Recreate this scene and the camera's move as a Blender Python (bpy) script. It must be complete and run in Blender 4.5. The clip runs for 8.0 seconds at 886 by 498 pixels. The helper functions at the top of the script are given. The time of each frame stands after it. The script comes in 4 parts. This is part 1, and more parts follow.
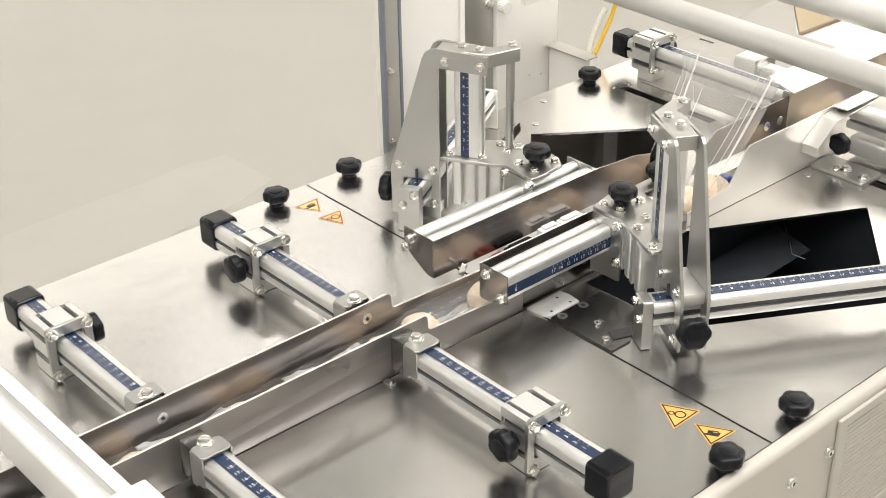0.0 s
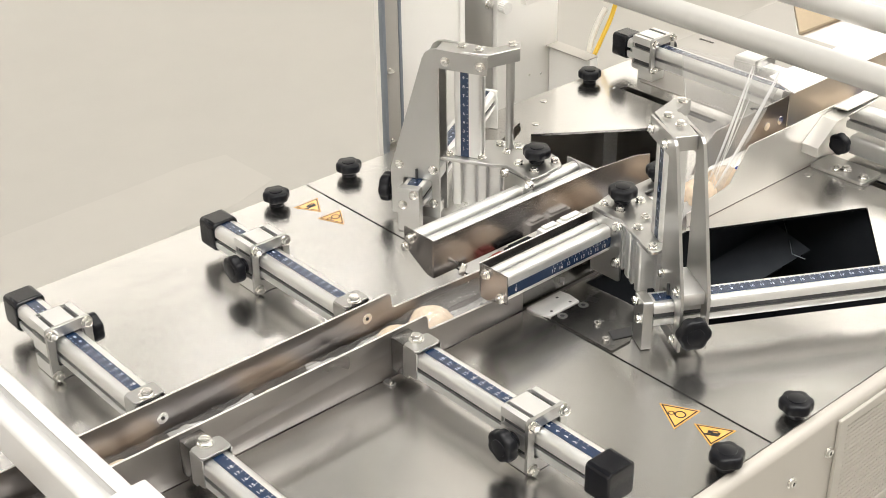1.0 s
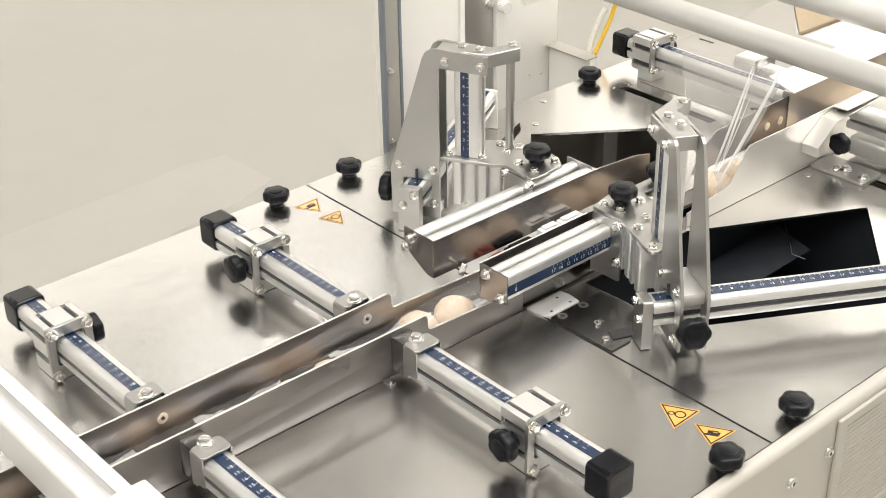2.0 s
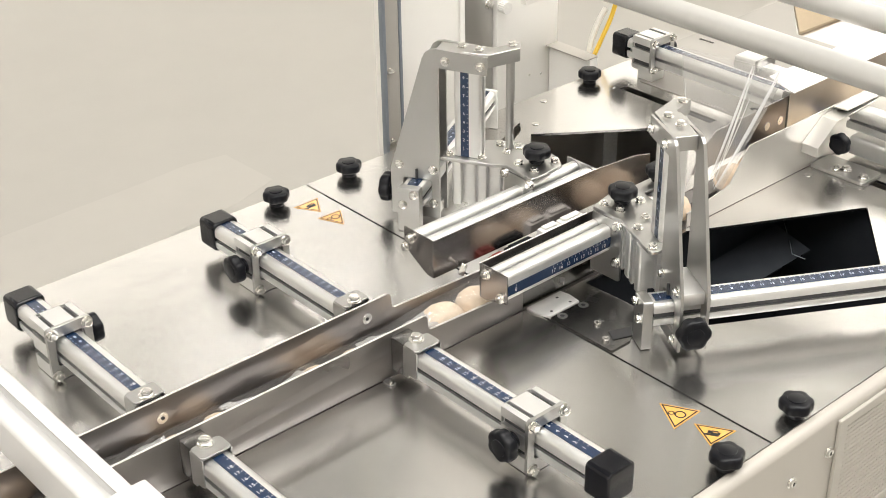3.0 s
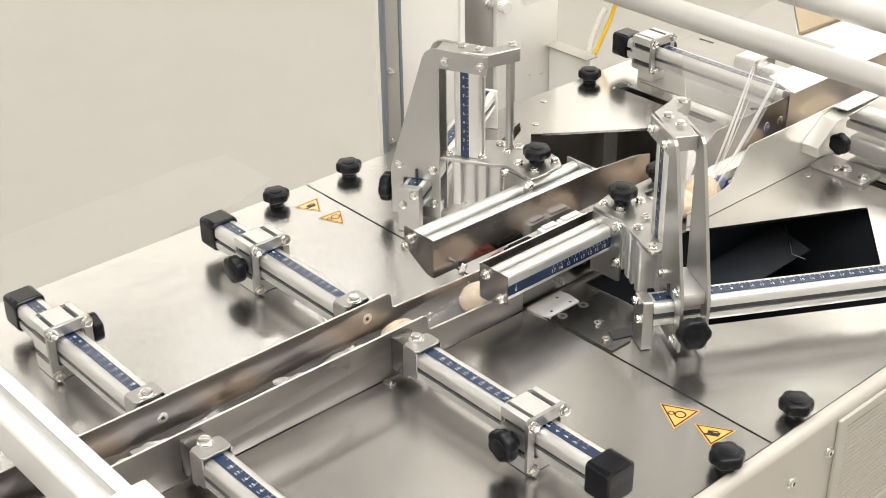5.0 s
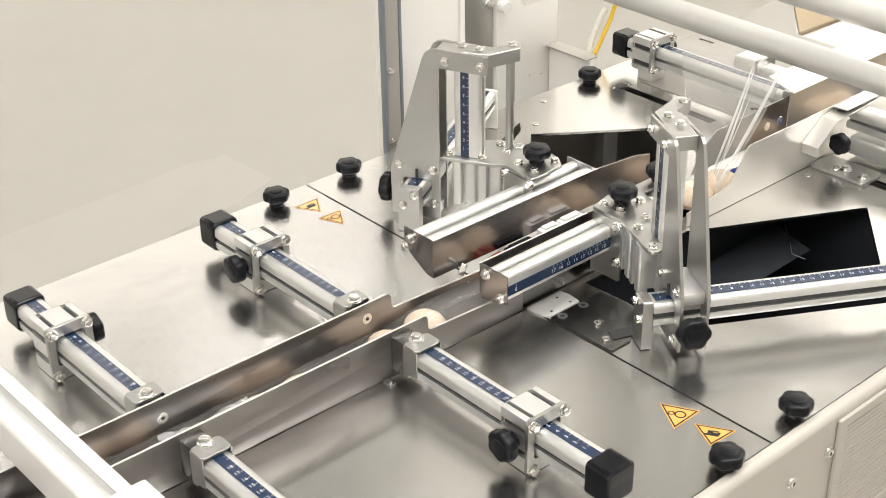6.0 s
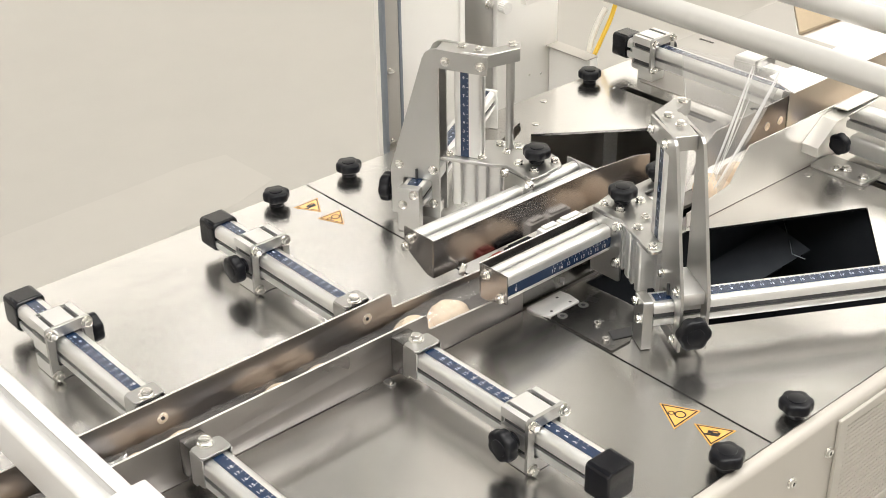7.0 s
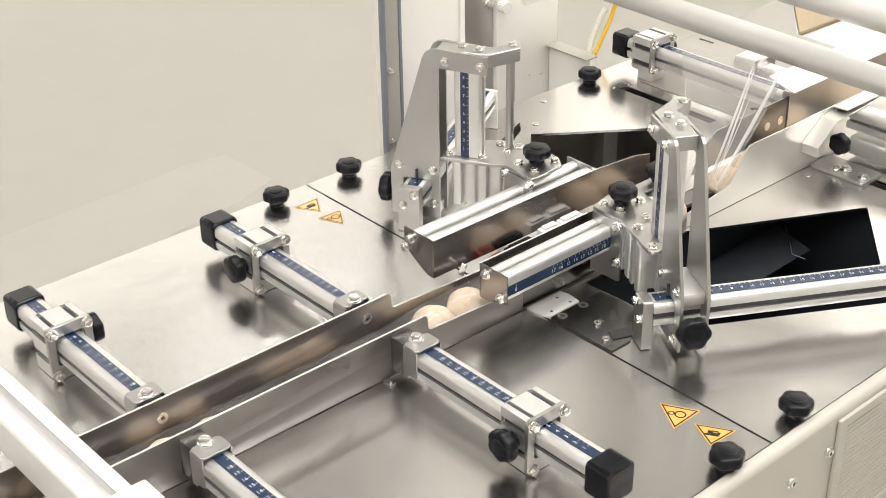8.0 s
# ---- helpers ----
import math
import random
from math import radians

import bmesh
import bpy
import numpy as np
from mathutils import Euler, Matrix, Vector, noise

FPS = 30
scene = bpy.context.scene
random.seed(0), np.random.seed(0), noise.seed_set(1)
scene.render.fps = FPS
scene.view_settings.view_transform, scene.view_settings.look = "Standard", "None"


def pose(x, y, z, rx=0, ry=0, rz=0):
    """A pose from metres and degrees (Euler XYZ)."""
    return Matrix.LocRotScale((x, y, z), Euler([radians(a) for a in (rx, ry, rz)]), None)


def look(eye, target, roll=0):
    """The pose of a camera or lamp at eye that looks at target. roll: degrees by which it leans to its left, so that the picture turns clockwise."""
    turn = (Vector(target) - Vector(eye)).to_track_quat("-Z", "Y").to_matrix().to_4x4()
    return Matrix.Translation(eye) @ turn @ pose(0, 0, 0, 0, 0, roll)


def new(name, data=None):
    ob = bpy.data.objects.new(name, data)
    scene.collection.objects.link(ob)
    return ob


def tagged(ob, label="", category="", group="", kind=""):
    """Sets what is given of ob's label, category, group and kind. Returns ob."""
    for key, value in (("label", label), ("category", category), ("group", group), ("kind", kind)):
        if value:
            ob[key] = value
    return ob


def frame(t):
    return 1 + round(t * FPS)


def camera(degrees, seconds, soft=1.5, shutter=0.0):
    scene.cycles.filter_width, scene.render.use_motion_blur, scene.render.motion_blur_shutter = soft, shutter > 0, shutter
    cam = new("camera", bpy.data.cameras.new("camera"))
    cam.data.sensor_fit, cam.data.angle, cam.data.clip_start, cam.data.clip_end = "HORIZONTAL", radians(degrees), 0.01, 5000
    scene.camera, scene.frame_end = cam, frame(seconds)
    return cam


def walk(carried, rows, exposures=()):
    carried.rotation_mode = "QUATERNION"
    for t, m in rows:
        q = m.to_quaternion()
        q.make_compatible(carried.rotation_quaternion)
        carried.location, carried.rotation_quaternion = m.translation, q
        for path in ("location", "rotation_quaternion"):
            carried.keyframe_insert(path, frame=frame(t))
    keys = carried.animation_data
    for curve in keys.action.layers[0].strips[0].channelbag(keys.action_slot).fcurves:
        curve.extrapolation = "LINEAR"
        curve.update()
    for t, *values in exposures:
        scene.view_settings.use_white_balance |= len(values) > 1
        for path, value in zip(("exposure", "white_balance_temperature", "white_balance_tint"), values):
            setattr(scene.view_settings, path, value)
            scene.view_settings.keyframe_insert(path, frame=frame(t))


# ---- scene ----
# camera: stands still beside the machine, table top is z = 0, x runs along the channel
cam = camera(35.22, 8.0, soft=0.9)
EYE = (-0.6632, -0.8197, 0.7286)
AIM = (0.0796, 0.0314, 0.0853)
walk(cam, [(0.0, look(EYE, AIM, -0.89)), (8.0, look(EYE, AIM, -0.89))])

# world, lights and exposure: a closed bright workshop under rows of added lamps, out of view
scene.view_settings.exposure = -0.08
world = bpy.data.worlds.new("workshop")
world.use_nodes = True
world.node_tree.nodes["Background"].inputs[0].default_value = (1.0, 0.96, 0.9, 1)
world.node_tree.nodes["Background"].inputs[1].default_value = 0.05
scene.world = world


def lamp(name, at, target, sx, sy, watts, color=(1.0, 0.968, 0.925)):
    data = bpy.data.lights.new(name, "AREA")
    data.shape, data.size, data.size_y, data.energy, data.color = "RECTANGLE", sx, sy, watts, color
    ob = new(name, data)
    ob.matrix_world = look(at, target)
    return tagged(ob, "long white workshop lamp, added out of view", "lamp", "ceiling lamps")


CEIL, HANG = 3.4, 2.44
# pendant lamps over the machine
for ly in (-1.3, -0.3):
    for lx in (-2.0, 0.2, 2.4):
        lamp("pendant_lamp", (lx, ly, HANG), (lx, ly, 0), 1.7, 0.6, 34)
# lamps added out of view to brighten the two far walls that the table reflects
for lx, watts in ((-1.4, 52), (0.7, 46), (2.8, 45), (4.4, 22)):
    lamp("added_wall_washer", (lx, 4.1, CEIL - 0.15), (lx, 5.4, 1.1), 1.8, 0.4, watts)
for ly, watts in ((-2.2, 90), (-0.6, 60), (1.0, 52), (2.3, 52), (3.3, 26)):
    lamp("added_wall_washer", (4.2, ly, 3.12), (5.2, ly, 3.0), 0.3, 1.5, watts)


# ---- materials ----
def mat(name, color, rough=0.5, metal=0.0, grain=None, amount=0.1, bump=0.0, spread=0.1, spec=0.5, wave=0.0):
    """Colour varied at two scales, roughness varied, fine bump. grain: stretch of the fine noise (x, y, z)."""
    m = bpy.data.materials.new(name)
    m.use_nodes = True
    nt = m.node_tree
    b = nt.nodes["Principled BSDF"]
    b.inputs["Metallic"].default_value = metal
    b.inputs["Specular IOR Level"].default_value = spec
    co = nt.nodes.new("ShaderNodeTexCoord")
    mp = nt.nodes.new("ShaderNodeMapping")
    mp.inputs["Scale"].default_value = grain or (60, 60, 60)
    nt.links.new(co.outputs["Object"], mp.inputs[0])
    fine = nt.nodes.new("ShaderNodeTexNoise")
    fine.inputs["Scale"].default_value = 1.0 if grain else 6.0
    fine.inputs["Detail"].default_value = 4
    nt.links.new(mp.outputs[0], fine.inputs[0])
    big = nt.nodes.new("ShaderNodeTexNoise")
    big.inputs["Scale"].default_value = 7.0
    big.inputs["Detail"].default_value = 3
    nt.links.new(co.outputs["Object"], big.inputs[0])
    add = nt.nodes.new("ShaderNodeMath")
    add.operation = "ADD"
    nt.links.new(fine.outputs[0], add.inputs[0])
    nt.links.new(big.outputs[0], add.inputs[1])
    ramp = nt.nodes.new("ShaderNodeMapRange")
    ramp.inputs["From Min"].default_value, ramp.inputs["From Max"].default_value = 0.3, 1.7
    ramp.inputs["To Min"].default_value, ramp.inputs["To Max"].default_value = 1 - 1.6 * amount, 1 + 1.6 * amount
    nt.links.new(add.outputs[0], ramp.inputs[0])
    mul = nt.nodes.new("ShaderNodeVectorMath")
    mul.operation = "SCALE"
    mul.inputs[0].default_value = color
    nt.links.new(ramp.outputs[0], mul.inputs["Scale"])
    nt.links.new(mul.outputs[0], b.inputs["Base Color"])
    rr = nt.nodes.new("ShaderNodeMapRange")
    rr.inputs["From Min"].default_value, rr.inputs["From Max"].default_value = 0.3, 1.7
    rr.inputs["To Min"].default_value = max(0.02, rough * (1 - spread * 2))
    rr.inputs["To Max"].default_value = min(1, rough * (1 + spread * 2))
    nt.links.new(add.outputs[0], rr.inputs[0])
    nt.links.new(rr.outputs[0], b.inputs["Roughness"])
    last = None
    if wave:
        # slow waviness of rolled sheet
        slow = nt.nodes.new("ShaderNodeTexNoise")
        slow.inputs["Scale"].default_value = 16.0
        slow.inputs["Detail"].default_value = 2
        nt.links.new(co.outputs["Object"], slow.inputs[0])
        last = nt.nodes.new("ShaderNodeBump")
        last.inputs["Strength"].default_value = 1.0
        last.inputs["Distance"].default_value = wave
        nt.links.new(slow.outputs[0], last.inputs["Height"])
    if bump:
        bp = nt.nodes.new("ShaderNodeBump")
        bp.inputs["Strength"].default_value = bump
        bp.inputs["Distance"].default_value = 0.0004
        nt.links.new(fine.outputs[0], bp.inputs["Height"])
        if last:
            nt.links.new(last.outputs[0], bp.inputs["Normal"])
        last = bp
    if last:
        nt.links.new(last.outputs[0], b.inputs["Normal"])
    return m


M_TABLE = mat("brushed_table_steel", (0.63, 0.62, 0.603), 0.235, 1.0, (2.5, 4, 2.5), 0.03, 0.0, spread=0.14, wave=0.0007)
M_PLATE = mat("rolled_guide_steel", (0.38, 0.362, 0.352), 0.3, 1.0, (9, 9, 9), 0.05, 0.0, spread=0.12, wave=0.0006)
M_CHEEK = mat("polished_cheek_steel", (0.34, 0.32, 0.313), 0.22, 1.0, (9, 9, 9), 0.06, 0.0, spread=0.15, wave=0.0012)
M_SHEET = mat("bright_sheet_steel", (0.525, 0.522, 0.51), 0.34, 1.0, (30, 30, 30), 0.03, 0.02)
M_ALU = mat("anodised_aluminium", (0.84, 0.84, 0.83), 0.45, 1.0, (40, 40, 40), 0.04, 0.02)
M_ZINC = mat("zinc_bolt", (0.80, 0.79, 0.76), 0.2, 1.0, (300, 300, 300), 0.08, 0.1)
# Extra-bright metal paints edge highlights on guides and gates; also the far flange.
M_EDGE = mat("highlight_strip_and_flange", (0.92, 0.91, 0.89), 0.55, 1.0, (200, 200, 200), 0.06)
M_BRIGHT = mat("bright_infeed_sheet", (0.80, 0.785, 0.755), 0.42, 1.0, (18, 18, 18), 0.05, 0.01)
M_CAP = mat("glossy_black_cap", (0.006, 0.0065, 0.009), 0.17, 0.0, (200, 200, 200), 0.2, 0.02, spec=0.38)
M_BLACK = mat("black_plastic", (0.006, 0.0065, 0.009), 0.34, 0.0, (400, 400, 400), 0.2, 0.06, spec=0.26)
# Near-black stand-in for shade in slots, gaps and holes; also the pointer's colour.
M_SLOT = mat("gap_shade_and_pointer", (0.045, 0.045, 0.047), 0.6, 0.0)
M_BLUE = mat("blue_scale_strip", (0.009, 0.026, 0.07), 0.25, 0.0, (80, 80, 80), 0.1, spec=0.8)
M_INK = mat("white_print", (0.64, 0.66, 0.7), 0.5)
M_CREAM = mat("cream_powder_coat", (0.48, 0.455, 0.41), 0.42, 0.0, (500, 500, 500), 0.03, 0.08)
M_DECK = mat("beige_deck_paint", (0.37, 0.352, 0.32), 0.5, 0.0, (500, 500, 500), 0.04, 0.06)
M_PANEL = mat("light_grey_cabinet_paint", (0.9, 0.885, 0.845), 0.4, 0.0, (500, 500, 500), 0.03, 0.06)
M_FLOOR = mat("pale_epoxy_floor", (0.45, 0.435, 0.40), 0.5, 0.0, (8, 8, 8), 0.04)
M_WALL = mat("painted_wall", (0.89, 0.87, 0.825), 0.8, 0.0, (5, 5, 5), 0.03)
M_FLOORPALE = mat("paler_floor_tone", (0.478, 0.461, 0.424), 0.5, 0.0, (8, 8, 8), 0.04)
# Darker copy of the wall colour; dims what the near guide's face reflects.
M_WALLDIM = mat("dimmed_unseen_wall", (0.62, 0.61, 0.585), 0.8, 0.0, (5, 5, 5), 0.03)
M_CEIL = mat("grey_ceiling", (0.27, 0.266, 0.258), 0.8, 0.0, (5, 5, 5), 0.03)
M_YELLOW = mat("yellow_sticker", (0.78, 0.41, 0.085), 0.24, 0.0, (60, 60, 60), 0.06, spec=0.9)
M_PRINT = mat("black_sticker_print", (0.015, 0.013, 0.011), 0.24, spec=0.6)
coat = M_YELLOW.node_tree.nodes["Principled BSDF"].inputs
coat["Coat Weight"].default_value = 1.0
coat["Coat IOR"].default_value = 1.8
coat["Coat Roughness"].default_value = 0.12
M_BUN = mat("baked_bun_crust", (0.81, 0.66, 0.50), 0.75, 0.0, (190, 190, 190), 0.22, 1.0)
M_BELT = mat("grey_conveyor_bed", (0.22, 0.205, 0.195), 0.42, 0.4, (20, 200, 20), 0.12)
M_TUBE = mat("matt_grey_tube", (0.63, 0.625, 0.6), 0.36, 0.25, (60, 60, 60), 0.04)
M_FLIGHT = mat("blue_pusher_plastic", (0.01, 0.05, 0.3), 0.35)
M_HOSEY = mat("yellow_hose", (0.85, 0.55, 0.06), 0.35)
M_HOSEW = mat("white_hose", (0.8, 0.78, 0.72), 0.35)
# Near-black colour puts shade into the machine's open interior.
M_DARK = mat("shade_dark_interior", (0.034, 0.038, 0.044), 0.2, 0.0, (30, 30, 30), 0.2)
M_DARKMETAL = mat("dark_anodised_metal", (0.27, 0.265, 0.26), 0.25, 1.0, (40, 40, 40), 0.1, 0.02)
M_POST = mat("grey_blue_post_paint", (0.22, 0.245, 0.28), 0.35, 0.3, (60, 60, 60), 0.05)
M_RED = mat("red_plastic", (0.22, 0.03, 0.02), 0.45)
M_BEAM = mat("white_beam_paint", (0.64, 0.632, 0.618), 0.35, 0.0, (60, 60, 60), 0.03)
M_WHITE = mat("white_plastic", (0.8, 0.79, 0.76), 0.4)
M_CORK = mat("brown_board", (0.42, 0.33, 0.22), 0.7)


def film_material(name, gloss, haze=0.0):
    m = bpy.data.materials.new(name)
    m.use_nodes = True
    nt = m.node_tree
    for n in list(nt.nodes):
        if n.type != "OUTPUT_MATERIAL":
            nt.nodes.remove(n)
    out = next(n for n in nt.nodes if n.type == "OUTPUT_MATERIAL")
    clear, shine, mix = nt.nodes.new("ShaderNodeBsdfTransparent"), nt.nodes.new("ShaderNodeBsdfGlossy"), nt.nodes.new("ShaderNodeMixShader")
    clear.inputs[0].default_value = (0.96, 0.96, 0.96, 1)
    shine.inputs["Roughness"].default_value = 0.28
    wave = nt.nodes.new("ShaderNodeTexNoise")
    wave.inputs["Scale"].default_value = 14
    bp = nt.nodes.new("ShaderNodeBump")
    bp.inputs["Strength"].default_value, bp.inputs["Distance"].default_value = 0.3, 0.003
    nt.links.new(wave.outputs[0], bp.inputs["Height"])
    nt.links.new(bp.outputs[0], shine.inputs["Normal"])
    mix.inputs[0].default_value = gloss
    nt.links.new(clear.outputs[0], mix.inputs[1])
    nt.links.new(shine.outputs[0], mix.inputs[2])
    milk, veil = nt.nodes.new("ShaderNodeBsdfDiffuse"), nt.nodes.new("ShaderNodeMixShader")
    milk.inputs[0].default_value = (0.85, 0.84, 0.83, 1)
    veil.inputs[0].default_value = haze
    nt.links.new(mix.outputs[0], veil.inputs[1])
    nt.links.new(milk.outputs[0], veil.inputs[2])
    nt.links.new(veil.outputs[0], out.inputs[0])
    return m


M_FILM = film_material("clear_film", 0.14, 0.16)
M_SLEEVE = film_material("folded_film", 0.12, 0.03)
M_CRUMPLE = film_material("crumpled_film", 0.4, 0.3)
# Near-white, mostly opaque colour paints the glint on the film's folds.
M_FOLD_GLINT = mat("film_fold_glint", (0.9, 0.9, 0.9), 0.15, 0.0, (200, 200, 200), 0.05)
M_FOLD_GLINT.node_tree.nodes["Principled BSDF"].inputs["Alpha"].default_value = 0.72


# ---- mesh helpers ----
def prism(outline, z0, z1, holes=()):
    """A straight solid over an outline (x, y), with holes through it."""
    from mathutils.geometry import tessellate_polygon
    bm = bmesh.new()
    loops = [list(outline)] + [list(h) for h in holes]
    low = [[bm.verts.new((x, y, z0)) for x, y in lp] for lp in loops]
    top = [[bm.verts.new((x, y, z1)) for x, y in lp] for lp in loops]
    for a, b in zip(low, top):
        n = len(a)
        for i in range(n):
            bm.faces.new((a[i], a[(i + 1) % n], b[(i + 1) % n], b[i]))
    if holes:
        flat_l, flat_t = [v for lp in low for v in lp], [v for lp in top for v in lp]
        for tri in tessellate_polygon([[Vector((x, y, 0)) for x, y in lp] for lp in loops]):
            bm.faces.new([flat_t[i] for i in tri])
            bm.faces.new([flat_l[i] for i in reversed(tri)])
    else:
        bm.faces.new(top[0])
        bm.faces.new(list(reversed(low[0])))
    bmesh.ops.recalc_face_normals(bm, faces=bm.faces)
    return bm


def soften(bm, width, segments=2, angle=40):
    edges = [e for e in bm.edges if len(e.link_faces) == 2 and e.calc_face_angle(0) > radians(angle)]
    bmesh.ops.bevel(bm, geom=edges, offset=width, segments=segments, affect="EDGES", profile=0.5, clamp_overlap=True)
    return bm


def box(x0, x1, y0, y1, z0, z1, bevel=0.0006):
    bm = prism([(x0, y0), (x1, y0), (x1, y1), (x0, y1)], z0, z1)
    return soften(bm, bevel, 2) if bevel else bm


def ring(r, n, cx=0.0, cy=0.0, turn=0.0):
    return [(cx + r * math.cos(turn + 2 * math.pi * i / n), cy + r * math.sin(turn + 2 * math.pi * i / n)) for i in range(n)]


def rounded(x0, x1, y0, y1, r, n=4):
    pts = []
    for cx, cy, a in ((x1 - r, y1 - r, 0), (x0 + r, y1 - r, 90), (x0 + r, y0 + r, 180), (x1 - r, y0 + r, 270)):
        pts += [(cx + r * math.cos(radians(a + 90 * i / n)), cy + r * math.sin(radians(a + 90 * i / n))) for i in range(n + 1)]
    return pts


def moved(bm, m):
    bmesh.ops.transform(bm, matrix=m, verts=bm.verts)
    if m.to_3x3().determinant() < 0:
        bmesh.ops.reverse_faces(bm, faces=bm.faces)
    return bm


def joined(*bms):
    out = bms[0]
    for b in bms[1:]:
        me = bpy.data.meshes.new("tmp")
        b.to_mesh(me)
        b.free()
        out.from_mesh(me)
        bpy.data.meshes.remove(me)
    return out


def mesh_of(name, bm, material, smooth=24):
    me = bpy.data.meshes.new(name)
    bm.to_mesh(me)
    bm.free()
    me.materials.append(material)
    if smooth:
        me.polygons.foreach_set("use_smooth", [True] * len(me.polygons))
        me.set_sharp_from_angle(angle=radians(smooth))
    return me


def part(name, bm, material, parent, label="", smooth=24):
    ob = new(name, bm if isinstance(bm, bpy.types.Mesh) else mesh_of(name, bm, material, smooth))
    ob.parent = parent
    return tagged(ob, label)


def thing(name, label, category, m=None, group="", kind=""):
    ob = new(name)
    ob.empty_display_size = 0.02
    ob.matrix_world = m or Matrix()
    return tagged(ob, label, category, group, kind)


def solo(name, bm, material, label, category="", group="", kind="", smooth=24):
    return tagged(new(name, mesh_of(name, bm, material, smooth)), label, category, group, kind)


AX_X = Matrix(((0, 0, 1, 0), (1, 0, 0, 0), (0, 1, 0, 0), (0, 0, 0, 1)))      # prism (a, b, h) -> (h, a, b): along x
AX_Y = Matrix(((1, 0, 0, 0), (0, 0, 1, 0), (0, 1, 0, 0), (0, 0, 0, 1)))      # prism (a, b, h) -> (a, h, b): along y


def along_x(outline, x0, x1, holes=()):
    """Outline in (y, z), solid from x0 to x1."""
    return moved(prism(outline, x0, x1, holes), AX_X)


def along_y(outline, y0, y1, holes=()):
    """Outline in (x, z), solid from y0 to y1."""
    return moved(prism(outline, y0, y1, holes), AX_Y)


def slotted(w, h, sides="lrtb", r=0.003, slot=0.008, depth=0.007, lip=0.002, inner=0.013):
    """Cross-section of an aluminium profile about (0, 0), with T-slots on the given sides."""
    def arm(L, H):
        return [(-slot / 2, H), (-slot / 2, H - lip), (-inner / 2, H - lip), (-inner / 2 + 0.003, H - depth),
                (inner / 2 - 0.003, H - depth), (inner / 2, H - lip), (slot / 2, H - lip), (slot / 2, H)]
    pts = []
    for side, ang, H, L in (("t", 0, h / 2, w / 2), ("r", -90, w / 2, h / 2), ("b", 180, h / 2, w / 2), ("l", 90, w / 2, h / 2)):
        seg = [(-L + r, H)] + (arm(L, H) if side in sides else []) + [(L - r, H)]
        seg += [(L - r + r * math.sin(radians(q)), H - r + r * math.cos(radians(q))) for q in (22, 45, 68)]
        a = radians(ang)
        pts += [(x * math.cos(a) - y * math.sin(a), x * math.sin(a) + y * math.cos(a)) for x, y in seg]
    return pts


def shifted(pts, dx, dy):
    return [(x + dx, y + dy) for x, y in pts]


# shared fasteners and knobs
def hex_bolt_mesh(r=0.005, h=0.004):
    bm = prism(ring(r * 1.28, 20), 0, 0.0009)
    bm = joined(bm, soften(prism(ring(r, 6), 0.0011, 0.0011 + h), 0.0004, 2), prism(ring(r * 0.6, 12), 0.0011 + h, 0.0016 + h))
    return mesh_of("hex_bolt", bm, M_ZINC)


def socket_screw_mesh(r=0.0042, h=0.004):
    bm = prism(ring(r * 1.4, 20), 0, 0.0008)
    bm = joined(bm, soften(prism(ring(r, 18), 0.0008, h, [list(reversed(ring(r * 0.5, 6)))]), 0.0003, 1, 60))
    return mesh_of("socket_screw", bm, M_ZINC)


BOLT, SCREW = hex_bolt_mesh(), socket_screw_mesh()


def fasten(parent, mesh, x, y, z, up=(0, 0, 1), turn=0.0, name="bolt", scale=1.0):
    ob = part(name, mesh, None, parent)
    q = Vector(up).to_track_quat("Z", "Y").to_matrix().to_4x4()
    ob.matrix_local = Matrix.Translation((x, y, z)) @ q @ pose(0, 0, 0, 0, 0, turn) @ Matrix.Scale(scale, 4)
    return ob


def knob_head(r=0.0172, h=0.0125, lobes=6):
    pts = []
    n = lobes * 10
    for i in range(n):
        a = 2 * math.pi * i / n
        rr = r * (0.945 + 0.05 * math.cos(lobes * a) - 0.008 * math.cos(2 * lobes * a))
        pts.append((rr * math.cos(a), rr * math.sin(a)))
    bm = prism(pts, 0, h)
    soften(bm, 0.0035, 3)
    return bm


KNOB_HEAD = mesh_of("knob_head", knob_head(), M_BLACK, 50)
KNOB_STEM = mesh_of("knob_stem", soften(prism(ring(0.0095, 24), -0.007, 0.001), 0.001), M_BLACK)
KNOB_CAP = mesh_of("knob_cap", soften(prism(ring(0.0088, 28), 0.012, 0.0134), 0.0006), M_BLACK)


def knob_parts(parent, m, name="knob", scale=1.0):
    """A lobed hand knob: its head, stem and cap, with its foot at the origin of m and its axis along z."""
    head = part(name, KNOB_HEAD, None, parent)
    if parent.parent is None:
        for nm, me in (("knob_stem", KNOB_STEM), ("knob_cap", KNOB_CAP)):
            part(nm, me, None, head)
    head.matrix_local = m @ Matrix.Translation((0, 0, 0.007 * scale)) @ Matrix.Scale(scale, 4)


TEXT_CACHE = {}


def text_mesh(s, size):
    """Flat letters as triangles about their middle."""
    if (s, size) not in TEXT_CACHE:
        cu = bpy.data.curves.new("txt", "FONT")
        cu.body, cu.size, cu.align_x, cu.align_y, cu.resolution_u = s, size, "CENTER", "CENTER", 2
        ob = bpy.data.objects.new("txt", cu)
        me = bpy.data.meshes.new_from_object(ob)
        bpy.data.objects.remove(ob)
        TEXT_CACHE[(s, size)] = me
    return TEXT_CACHE[(s, size)]


